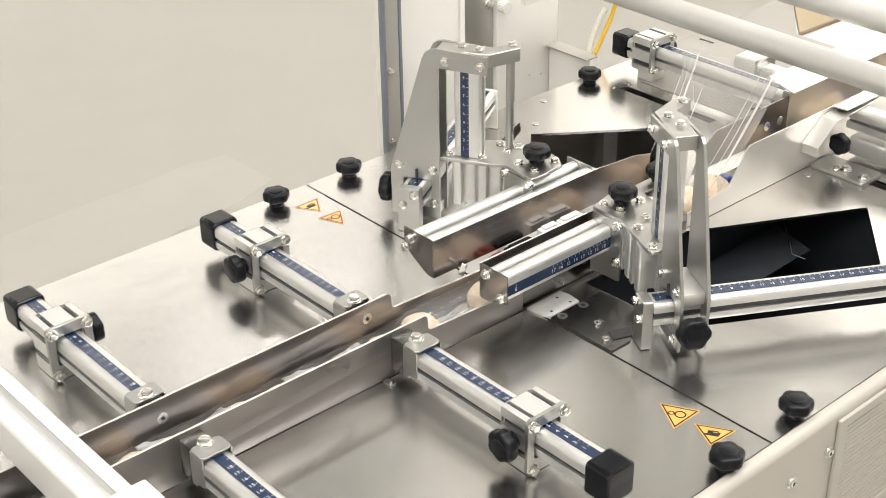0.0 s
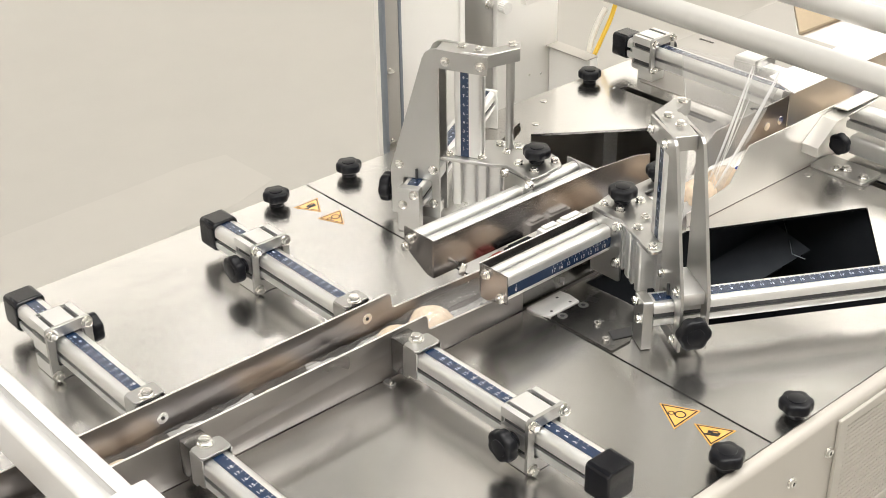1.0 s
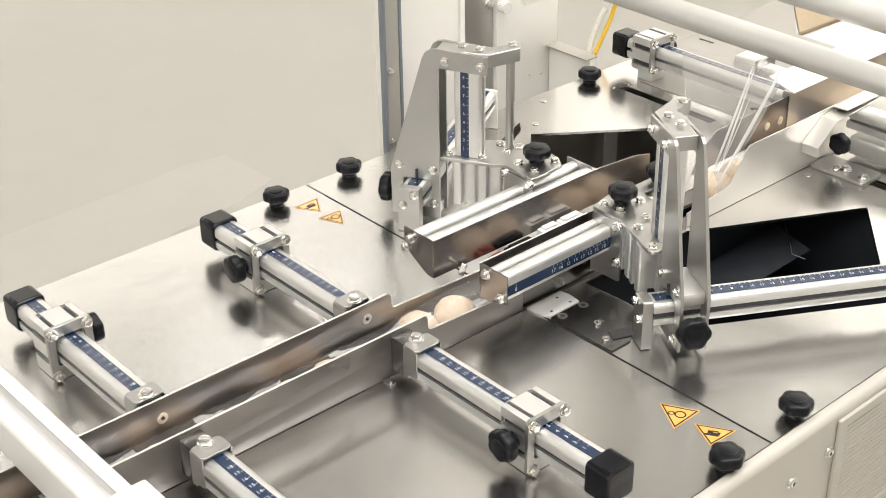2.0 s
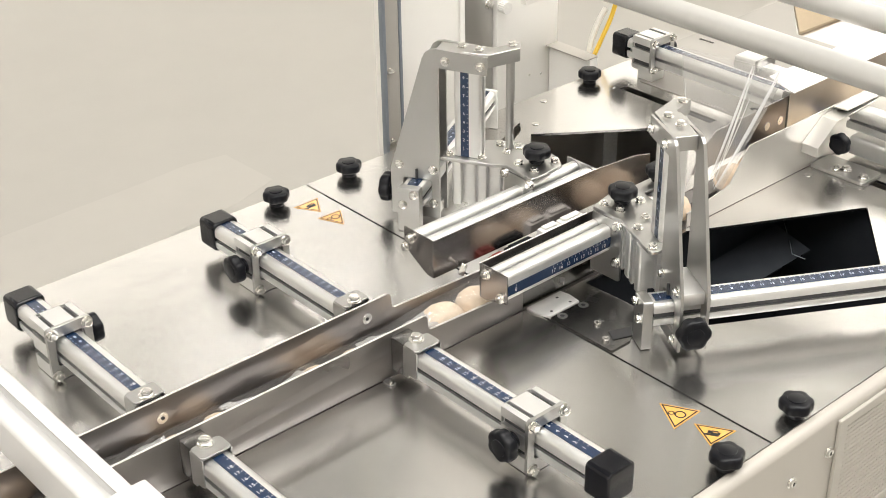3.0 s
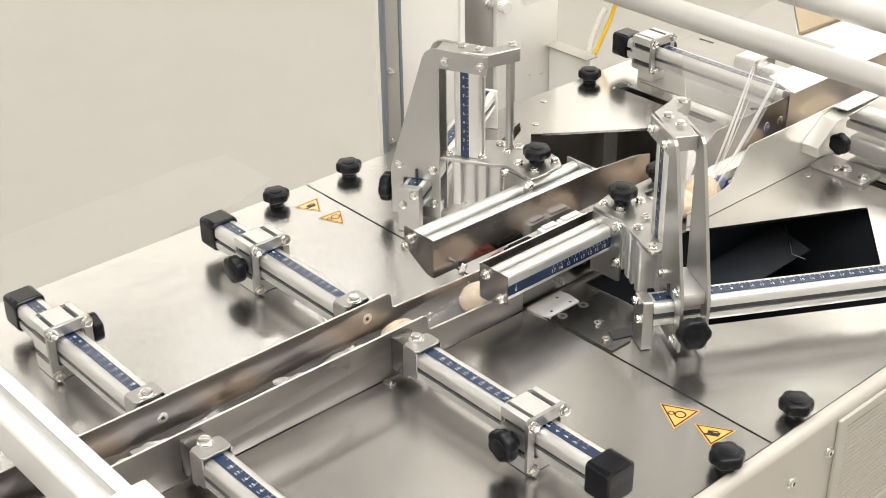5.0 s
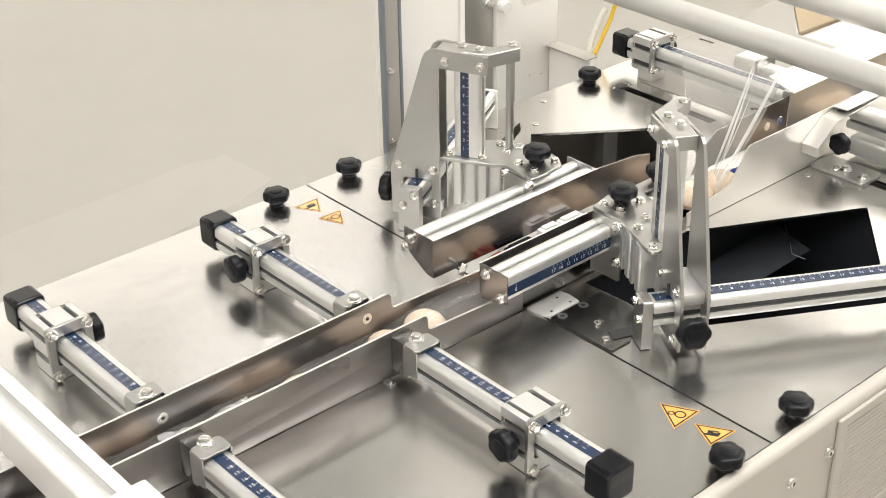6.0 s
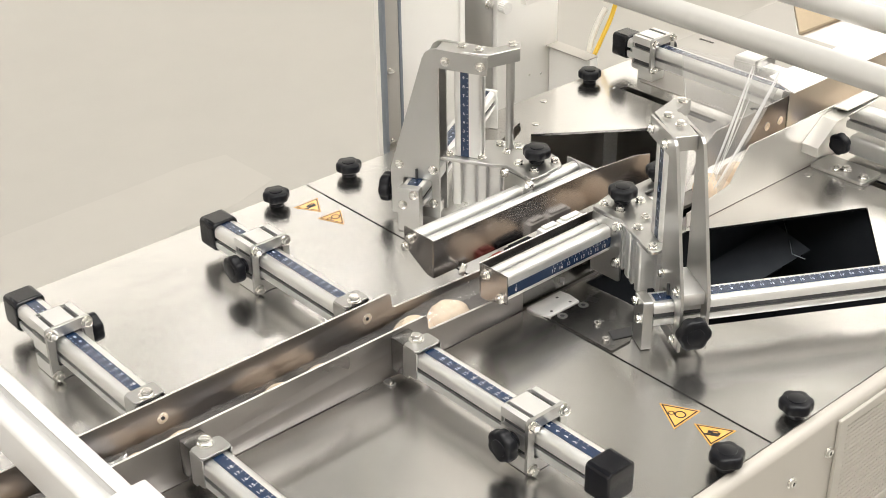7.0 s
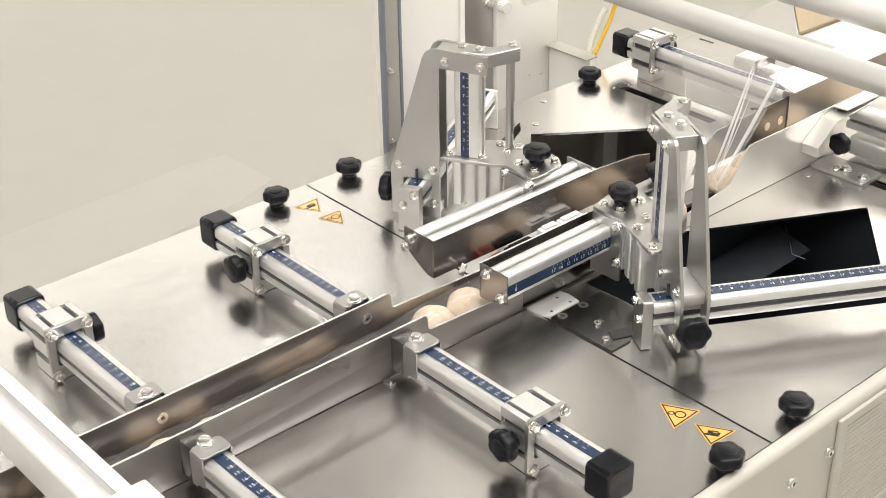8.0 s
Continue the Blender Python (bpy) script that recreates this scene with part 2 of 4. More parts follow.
def scale_print(length, numbers, start, step, width, size=0.0046, turn=0.0, ticks=1):
    """Ticks and numbers of a ruler along +x, from x = 0 to length, y across its width, z = 0."""
    bm = bmesh.new()

    def quad(x0, x1, y0, y1):
        bm.faces.new([bm.verts.new((x, y, 0)) for x, y in ((x0, y0), (x1, y0), (x1, y1), (x0, y1))])

    k = 0
    while start + step * k * 0.5 < length - 0.001:
        x = start + step * k * 0.5
        ln = width * (0.2 if k % 2 == 0 else 0.12)
        if x > 0.001:
            y0, y1 = sorted((ticks * (width / 2 - ln - 0.0004), ticks * (width / 2 - 0.0004)))
            quad(x - 0.0003, x + 0.0003, y0, y1)
        k += 1
    for i, s in enumerate(numbers):
        x = start + step * i
        if x < 0.002 or x > length - 0.002:
            continue
        t = bmesh.new()
        t.from_mesh(text_mesh(s, size))
        moved(t, Matrix.Translation((x, -ticks * width * 0.1, 0)) @ pose(0, 0, 0, 0, 0, turn))
        me = bpy.data.meshes.new("t")
        t.to_mesh(me)
        t.free()
        bm.from_mesh(me)
        bpy.data.meshes.remove(me)
    return bm


# ---- the room ----
RX0, RX1, RY0, RY1, FZ = -3.6, 5.2, -3.4, 5.4, -0.92
solo("floor", box(RX0, RX1, RY0, RY1, FZ - 0.1, FZ, 0), M_FLOOR, "pale beige smooth workshop floor", "floor", kind="structure")
solo("ceiling", box(RX0, RX1, RY0, RY1, CEIL, CEIL + 0.1, 0), M_CEIL, "plain grey workshop ceiling", "ceiling", kind="structure")
# the south wall is out of view; its grey keeps near faces darker
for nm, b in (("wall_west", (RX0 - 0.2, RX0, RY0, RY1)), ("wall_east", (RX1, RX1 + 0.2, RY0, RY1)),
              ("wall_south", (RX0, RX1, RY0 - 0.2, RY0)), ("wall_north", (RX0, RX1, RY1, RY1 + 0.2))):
    solo(nm, box(b[0], b[1], b[2], b[3], FZ, CEIL, 0), M_WALL if nm != "wall_south" else M_WALLDIM, "plain off-white painted workshop wall" if nm != "wall_south" else "unseen south wall, greyed to dim what the guides reflect", "wall", kind="structure")

# added thin polygon, slightly paler than the floor around it
solo("floor_patch", prism([(1.1497, 2.1513), (1.1567, 1.9398), (1.0121, 1.8922), (0.3197, 1.8037), (0.4851, 2.1411), (0.8906, 2.1573), (1.0377, 2.1705)], FZ + 0.0003, FZ + 0.0008), M_FLOORPALE, "flat patch a little paler than the workshop floor", "sheet")

# ---- the machine's body and table ----
TX0, TX1, TY0, TY1 = -1.35, 2.1, -0.292, 0.364
SEAM = 0.1618
HOLE_R = [(0.395, -0.005), (0.238, -0.005), (0.241, -0.080), (0.2551, -0.1327), (0.4344, -0.2365), (0.474, -0.1955), (0.583, -0.105)]
HOLE_L = [(0.36, 0.16), (0.430, 0.268), (0.447, 0.284), (0.600, 0.172), (0.43, 0.072)]
HOLE_S = [(0.632, 0.155), (0.645, 0.155), (0.645, 0.305), (0.632, 0.305)]
HOLE_U = [(0.404, 0.277), (0.446, 0.301), (0.461, 0.3185), (0.410, 0.298)]
HOLE_T = [(0.632, -0.27), (0.648, -0.27), (0.648, -0.0745), (0.632, -0.0745)]
HOLE_V = [(0.6742, 0.152), (0.6760, 0.152), (0.6760, 0.2186), (0.6742, 0.2186)]
HOLE_W = [(0.8430, 0.322), (0.8480, 0.322), (0.8480, 0.347), (0.8430, 0.347)]
HOLE_X = [(0.6980, 0.118), (0.7130, 0.118), (0.7130, 0.140), (0.7105, 0.1465), (0.7055, 0.149), (0.7005, 0.1465), (0.6980, 0.140)]

body = thing("packing_machine", "cream powder-coated lower cabinet of the packing machine", "machine")
part("side_panel", along_x([(TY0 - 0.0008, FZ + 0.06), (TY0 - 0.0008, -0.0002)] + [(TY0 - 0.004 - 0.008 * math.sin(radians(a)), -0.0082 + 0.008 * math.cos(radians(a))) for a in range(0, 91, 10)] + [(TY0 - 0.012, FZ + 0.06)], TX0, TX1), M_CREAM, body)
part("side_panel", box(TX0, TX1, TY1 - 0.03, TY1 - 0.004, FZ + 0.06, -0.0045, 0.002), M_CREAM, body)
part("end_panel", box(TX0, TX0 + 0.02, TY0 + 0.02, TY1 - 0.03, FZ + 0.06, -0.0045, 0.002), M_CREAM, body)
part("end_panel", box(TX1 - 0.02, TX1, TY0 + 0.02, TY1 - 0.03, FZ + 0.06, -0.0045, 0.002), M_CREAM, body)
# tray and walls are near-black for the shade below the table's openings
part("inner_tray", box(0.17, 0.75, TY0 + 0.001, TY1 - 0.031, -0.22, -0.21, 0), M_DARK, body, "tray inside the machine, coloured dark for shade")
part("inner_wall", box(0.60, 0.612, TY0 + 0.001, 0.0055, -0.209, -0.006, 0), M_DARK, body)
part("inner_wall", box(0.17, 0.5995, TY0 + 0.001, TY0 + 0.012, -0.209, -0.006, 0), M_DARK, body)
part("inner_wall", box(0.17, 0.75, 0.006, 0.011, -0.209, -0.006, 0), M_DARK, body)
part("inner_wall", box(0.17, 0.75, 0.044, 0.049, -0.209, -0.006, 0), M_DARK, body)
part("inner_roller", moved(prism(ring(0.018, 28), -0.13, 0.13), Matrix.Translation((0.50, 0.14, -0.06)) @ pose(0, 0, 0, 90, 0, 30)), M_TUBE, body, "grey roller inside the machine")
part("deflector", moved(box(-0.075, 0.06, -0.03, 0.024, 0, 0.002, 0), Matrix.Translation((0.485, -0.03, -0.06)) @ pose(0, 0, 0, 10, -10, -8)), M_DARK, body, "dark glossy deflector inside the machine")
part("deflector", moved(box(-0.06, 0.06, -0.045, 0.045, 0, 0.002, 0), Matrix.Translation((0.49, 0.17, -0.05)) @ pose(0, 0, 0, -25, 10, 30)), M_DARKMETAL, body, "dark metal deflector inside the machine")
part("inner_panel", prism([(0.5936, 0.294), (0.6113, 0.2869), (0.6133, 0.2899), (0.5956, 0.2970)], -0.205, -0.008), M_WHITE, body, "grey metal panel inside the machine")
wire = [Vector(p) for p in ((0.5656, -0.0132, -0.05), (0.5321, -0.0457, -0.05), (0.5129, -0.0628, -0.05), (0.5141, -0.0793, -0.05))]
part("cable", joined(*[moved(prism(ring(0.0005, 8), 0, (q - p).length), Matrix.Translation(p) @ (q - p).to_track_quat("Z", "Y").to_matrix().to_4x4()) for p, q in zip(wire, wire[1:])]), M_POST, body, "thin grey cable inside the machine")
vent = part("vent_frame", soften(along_y([(0.242, -0.15), (0.62, -0.15), (0.62, -0.010), (0.242, -0.010)], TY0 - 0.0158, TY0 - 0.0122, [[(0.254, -0.142), (0.254, -0.020), (0.608, -0.020), (0.608, -0.142)]]), 0.0008, 1, 60), M_CREAM, body, "raised frame of the vent")
gb = bmesh.new()
for i in range(71):
    gb = joined(gb, box(0.254 + i * 0.005, 0.2574 + i * 0.005, TY0 - 0.0140, TY0 - 0.0123, -0.142, -0.020, 0))
for i in range(25):
    gb = joined(gb, box(0.254, 0.608, TY0 - 0.0143, TY0 - 0.0124, -0.142 + i * 0.005, -0.1388 + i * 0.005, 0))
part("vent_grille", gb, M_CREAM, vent, "cream perforated vent grille", smooth=0)
for vx, vz in ((0.233, -0.040), (0.180, -0.045)):
    fasten(body, SCREW, vx, TY0 - 0.0122, vz, (0, -1, 0), name="side_screw", scale=0.95)
for fx in (TX0 + 0.1, TX1 - 0.1):
    for fy in (TY0 + 0.06, TY1 - 0.08):
        part("foot", prism(ring(0.03, 20, fx, fy), FZ, FZ + 0.062), M_BLACK, body)

table = thing("machine_table", "brushed stainless steel table of the packing machine", "table", kind="structure")
T = 0.003
part("table_panel", prism([(TX0, TY0), (SEAM - 0.0012, TY0), (SEAM - 0.0012, -0.0008), (TX0, -0.0008)], -T, 0), M_TABLE, table)
part("table_panel", prism([(TX0, 0.0552), (SEAM - 0.0012, 0.0552), (SEAM - 0.0012, TY1), (TX0, TY1)], -T, 0), M_TABLE, table)
part("table_panel", prism([(SEAM + 0.0012, TY0), (TX1, TY0), (TX1, -0.0008), (SEAM + 0.0012, -0.0008)], -T, 0, [HOLE_R, HOLE_T]), M_TABLE, table)
part("table_panel", prism([(SEAM + 0.0012, 0.0552), (TX1, 0.0552), (TX1, TY1), (SEAM + 0.0012, TY1)], -T, 0, [HOLE_L, HOLE_S, HOLE_U, HOLE_V, HOLE_W, HOLE_X]), M_TABLE, table)
part("rear_deck", prism([(0.6725, 0.0556), (0.9593, 0.0556), (0.9593, 0.2628), (1.0468, 0.3315), (1.088, 0.3636), (0.742, 0.3636), (0.728, 0.311), (0.6695, 0.303)], 0.0002, 0.0012, [HOLE_V, HOLE_W, HOLE_X]), M_DECK, table, "cream powder-coated deck plate behind the slot")
FLAT = mesh_of("flat_screw", joined(soften(prism(ring(0.0048, 24), 0, 0.0007), 0.0003, 1, 60), prism(ring(0.0016, 6), 0.0007, 0.0008)), M_ZINC)
for sx, sy in ((0.6275, 0.3146), (0.6525, 0.3090), (0.4724, 0.3020), (0.6013, -0.0136), (0.40, 0.345), (0.53, 0.345), (0.12, -0.27)):
    fasten(table, FLAT, sx, sy, 0.0001, name="flat_screw")
part("seam_backing", box(SEAM - 0.01, SEAM + 0.01, TY0 + 0.021, TY1 - 0.031, -0.008, -0.0035, 0), M_SLOT, table)
part("hole_plate", prism([(0.1586, -0.0012), (0.205, -0.0012), (0.2075, -0.012), (0.2054, -0.0272), (0.165, -0.0276), (0.1616, -0.024), (0.1586, -0.012)], 0.0002, 0.0022,
                         [list(reversed(ring(0.0017, 12, hx, hy))) for hx, hy in ((0.194, -0.008), (0.198, -0.022), (0.172, -0.022))]), M_BEAM, table, "pale plate with drilled holes")
for hx, hy in ((0.194, -0.008), (0.198, -0.022), (0.172, -0.022)):
    part("drilled_hole", prism(ring(0.0016, 12, hx, hy), 0.0002, 0.0021), M_SLOT, table)
part("dark_plate", prism([(0.1640, -0.0290), (0.236, -0.0290), (0.239, -0.078), (0.222, -0.088), (0.19, -0.108), (0.1640, -0.108)], 0.0002, 0.0016), M_DARKMETAL, table, "dark anodised base plate")
for hx, hy in ((0.2036, -0.0345), (0.1742, -0.0345)):
    seat = part("countersink", prism(ring(0.0052, 24, hx, hy), 0.0003, 0.0019, [list(reversed(ring(0.0024, 16, hx, hy)))]), M_SHEET, table)
    part("drilled_hole", prism(ring(0.0023, 16, hx, hy), 0.0003, 0.0018), M_SLOT, seat)
# thin dark slab stands in for a shaded recess of the base plate
part("recess_shade", prism([(0.1864, -0.0837), (0.2066, -0.0929), (0.1985, -0.1045), (0.1785, -0.0965)], 0.0017, 0.0026), M_SLOT, table, "dark slab in place of a shaded recess in the base plate")
for sx, sy in ((0.1885, -0.0675), (0.1737, -0.0919)):
    fasten(table, SCREW, sx, sy, 0.0004, name="plate_screw", scale=0.9)
part("conveyor_bed", prism([(0.045, -0.0004), (TX1, -0.0004), (TX1, 0.0548), (0.045, 0.0548)], -0.0045, -0.0005, [[(0.40, 0.018), (0.40, 0.034), (TX1 - 0.03, 0.034), (TX1 - 0.03, 0.018)]]), M_BELT, table, "dull grey steel conveyor bed between the guides")
part("lower_belt", box(TX0, 0.0445, -0.0004, 0.0548, -0.0115, -0.0080, 0.0004), M_BELT, table, "lower grey belt between the guides")


# ---- guides of the channel ----
def guide(y0, y1, label, screws):
    g = thing("product_guide", label, "guide rail", group="guides of the channel")
    o = [(-0.45, 0.0005), (0.155, 0.0005), (0.155, 0.0255), (0.0375, 0.0303), (0.0345, 0.031), (0.0335, 0.0335),
         (0.0325, 0.044), (0.0312, 0.0462), (0.0285, 0.0475), (-0.45, 0.0475)]
    part("plate", soften(along_y(o, y0, y1), 0.0006, 2), M_PLATE, g)
    # strip added on the plate's top, brighter to give the edge its highlight
    part("edge_highlight", joined(box(-0.45, 0.0275, y0 - 0.0001, y1 + 0.0001, 0.0474, 0.0479, 0.0002), along_y([(0.036, 0.0302), (0.154, 0.0254), (0.154, 0.0259), (0.036, 0.0307)], y0 - 0.0001, y1 + 0.0001)), M_EDGE, g, "bright strip that paints the highlight of the top edge")
    for sx, sz in screws:
        fasten(g, mesh_of("screw", joined(prism(ring(0.0054, 24), 0, 0.0006), prism(ring(0.0030, 24), 0.0006, 0.0009)), M_ZINC), sx, y0, sz, (0, -1, 0), name="screw")
        part("screw_socket", moved(prism(ring(0.0019, 6), 0, 0.0004), Matrix.Translation((sx, y0 - 0.0009, sz)) @ pose(0, 0, 0, 90, 0, 0)), M_SLOT, g)
    return g


near_guide = guide(0.0, 0.002, "low bent steel guide plate of the bun channel", [])
part("foot_tab", soften(prism(rounded(-0.0235, -0.0165, -0.0125, -0.0006, 0.002), 0.0003, 0.0016), 0.0003, 1), M_SHEET, near_guide)
fasten(near_guide, SCREW, -0.02, -0.009, 0.0017, name="screw", scale=0.5)
guide(0.0524, 0.0544, "low steel guide plate with two countersunk screws", [(-0.2177, 0.0287), (0.0027, 0.0319)])


# ---- adjusting bars with scales ----
def scale_strip(parent, x, y0, y1, z, numbers, start, flip, w=0.0098):
    """A blue scale on top of a bar that runs along y; the numbers grow from y0 to y1."""
    L = abs(y1 - y0)
    sc = part("scale", box(x - w / 2, x + w / 2, min(y0, y1), max(y0, y1), z, z + 0.0005, 0), M_BLUE, parent, "dark blue scale strip")
    bm = scale_print(L, numbers, start, 0.01, w, size=0.0056, turn=90 if flip else -90, ticks=-1)
    sgn = 1 if y1 > y0 else -1
    rot = pose(0, 0, 0, 0, 0, 90 * sgn)
    part("scale_print", moved(bm, Matrix.Translation((x, y0, z + 0.0007)) @ rot), M_INK, sc, smooth=0)


def adjusting_bar(x, y_guide, side, length, collar_y, knob_side, label, numbers, start, zb=0.0008, shaded_slots=True, lift=0.0, plain=False):
    """A bar that holds a guide: profile, blue scale, end bracket, clamp collar with a knob, black cap.
    side: -1 towards -y, 1 towards +y."""
    g = thing("adjusting_bar", label, "clamp bar", group="adjusting bars")
    ya, yb = y_guide + side * (0.0205 if side < 0 and not plain else 0.009), y_guide + side * length
    lo, hi = min(ya, yb), max(ya, yb)
    sec = shifted(slotted(0.027, 0.027, "lr", r=0.0055, slot=0.0046, inner=0.011), x, 0.0285)
    part("profile", along_y(sec, lo, hi), M_ALU, g, "bright anodised aluminium profile")
    # dark strips put the shade into the side slots
    for sx in ((-1, 1) if shaded_slots else ()):
        part("slot_shade", box(x + sx * 0.0085 - 0.0026, x + sx * 0.0085 + 0.0026, lo + 0.002, hi - 0.002, 0.0264, 0.0306, 0), M_SLOT, g)
    if not plain:
        s0 = y_guide + side * (0.038 if side < 0 else 0.027)
        scale_strip(g, x + 0.0005, yb, s0, 0.0421, numbers, start, side > 0)
        # bracket at the guide
        near = 0.0045 if side < 0 else -0.008
        k0, k1 = sorted((y_guide + side * (0.0155 + near), y_guide + side * (0.0345 + near)))
        brk = part("bracket", soften(prism(rounded(x - 0.0145, x + 0.0142, k0, k1, 0.004), 0.0448, 0.0468), 0.0004, 1), M_SHEET, g, "bent sheet-steel end bracket")
        for sx in (-1, 1):
            o = [(k0, 0.018), (k0 + 0.004, 0.0165), (k1 - 0.007, 0.0165), (k1 - 0.007, 0.013), (k1, 0.013), (k1, 0.0447), (k0, 0.0447)]
            part("bracket_cheek", soften(along_x(o, x + sx * 0.0138 - 0.0007, x + sx * 0.0138 + 0.0007), 0.0003, 1), M_SHEET, g)
        w0, w1 = sorted((y_guide + side * 0.0004, y_guide + side * (0.0152 + near)))
        part("spacer", box(x - 0.012, x + 0.009, w0, w1, 0.010, 0.044, 0.0006), M_DARKMETAL, g)
        fasten(brk, BOLT, x - 0.001, y_guide + side * (0.019 + near), 0.0469, turn=20, scale=1.1)
    # cap
    c0, c1 = yb - side * 0.002, yb + side * 0.024
    cap = along_y(rounded(x - 0.0155, x + 0.0155, 0.0135, 0.0452, 0.005), min(c0, c1), max(c0, c1))
    soften(cap, 0.0022, 3, 60)
    cap_ob = part("end_cap", cap, M_CAP, g, "square black plastic end cap")
    for p in cap_ob.data.polygons:
        p.use_smooth = p.area < 1e-4
    # collar
    y0, y1 = collar_y
    cb = along_y([(x - 0.0205, zb), (x + 0.0205, zb), (x + 0.0205, 0.0535), (x + 0.0145, 0.0535), (x + 0.0145, 0.050), (x + 0.0095, 0.050), (x + 0.0095, 0.0535),
                  (x - 0.0105, 0.0535), (x - 0.0105, 0.050), (x - 0.0145, 0.050), (x - 0.0145, 0.0535), (x - 0.0205, 0.0535),
                  (x - 0.0205, 0.044), (x - 0.0165, 0.044), (x - 0.0165, 0.037), (x - 0.0205, 0.037), (x - 0.0205, 0.022), (x - 0.0165, 0.022), (x - 0.0165, 0.015), (x - 0.0205, 0.015)],
                 y0 + 0.004, y1, [rounded(x - 0.0142, x + 0.0142, 0.0153, 0.0438, 0.003)])
    part("collar", cb, M_ALU, g, "slotted aluminium clamp collar")
    part("collar_slot", box(x - 0.0142, x - 0.0108, y0 + 0.0045, y1 - 0.001, 0.0501, 0.0506, 0), M_SLOT, g)
    part("collar_slot", box(x + 0.0098, x + 0.0142, y0 + 0.0045, y1 - 0.001, 0.0501, 0.0506, 0), M_SLOT, g)
    for sz in (0.0185, 0.0405):
        part("collar_slot", box(x - 0.0168, x - 0.0162, y0 + 0.0045, y1 - 0.001, sz - 0.0034, sz + 0.0034, 0), M_SLOT, g)
    pl = along_y(rounded(x - 0.0225, x + 0.0225, zb - 0.0002, 0.0555, 0.004), y0, y0 + 0.0038, [rounded(x - 0.0148, x + 0.0148, 0.0148, 0.0444, 0.003)])
    cpl = part("collar_plate", soften(pl, 0.0004, 1, 60), M_SHEET, g, "grey steel collar plate")
    clip = along_y(rounded(x - 0.0185, x + 0.0185, 0.012, 0.0528, 0.005), y1 + 0.0005, y1 + 0.0019, [rounded(x - 0.0162, x + 0.0162, 0.0135, 0.0505, 0.004)])
    part("collar_clip", clip, M_SHEET, g, "thin bent steel clip")
    for bx in (-0.0175, 0.0175):
        for bz in (zb + 0.0052, 0.0495):
            fasten(cpl, BOLT, x + bx, y0 - 0.0001, bz, (0, -1, 0), turn=10 + 900 * bx, scale=0.9)
    if zb > 0.002:
        part("collar_foot", box(x - 0.012, x + 0.012, y0 + 0.006, y1 - 0.004, 0.0004 - lift, zb, 0.0005), M_ALU, g)
    km = Matrix.Translation((x + knob_side * 0.0205, (y0 + y1) / 2 + 0.002, 0.0275)) @ pose(0, 0, 0, 0, 90 * knob_side, 0)
    knob_parts(g, km, scale=0.87)
    g.location.z += lift
    return g


NUMS = [str(n) for n in range(0, 30)]
adjusting_bar(0.0, 0.0, -1, 0.243, (-0.186, -0.152), -1, "aluminium adjusting bar with blue scale and black end cap", NUMS[1:19], 0.0159)
adjusting_bar(0.0, 0.0544, 1, 0.229, (0.2, 0.233), -1, "aluminium adjusting bar at the far guide, knob on its collar", NUMS[1:19], 0.0159)
adjusting_bar(-0.2215, 0.0544, 1, 0.225, (0.2, 0.235), 1, "aluminium adjusting bar at the table's corner", NUMS[1:19], 0.0159)
adjusting_bar(-0.2215, 0.0, -1, 0.243, (-0.186, -0.152), -1, "aluminium adjusting bar beside the white cross beam", NUMS[1:19], 0.0159)
adjusting_bar(0.688, 0.056, 1, 0.279, (0.283, 0.318), 1, "aluminium adjusting bar under the clear film", NUMS[1:19], 0.0159, 0.0085, False, 0.008)
infeed_bar = adjusting_bar(0.688, 0.0, -1, 0.262, (-0.19, -0.155), -1, "plain aluminium adjusting bar at the infeed channel", [], 0.0159, 0.0085, False, 0.019, plain=True)
part("lower_profile", along_y(rounded(0.673, 0.7005, -0.0145, 0.0085, 0.005), -0.262, -0.017), M_ALU, infeed_bar, "lower round-edged aluminium profile")


rail = thing("clamp_rail", "short aluminium rail with a clamp behind the far bar", "clamp bar")
part("profile", along_y(shifted(slotted(0.026, 0.026, "r", r=0.0035), 0.748, 0.0297), 0.056, 0.166), M_ALU, rail)
part("clamp", soften(along_y(rounded(0.731, 0.765, 0.010, 0.050, 0.003), 0.166, 0.2), 0.0006, 1), M_ALU, rail)
part("clamp_plate", soften(along_y(rounded(0.729, 0.767, 0.008, 0.052, 0.003), 0.162, 0.166), 0.0004, 1), M_SHEET, rail)
part("rail_foot", box(0.738, 0.758, 0.10, 0.13, 0.0004, 0.0166, 0.0005), M_ALU, rail)

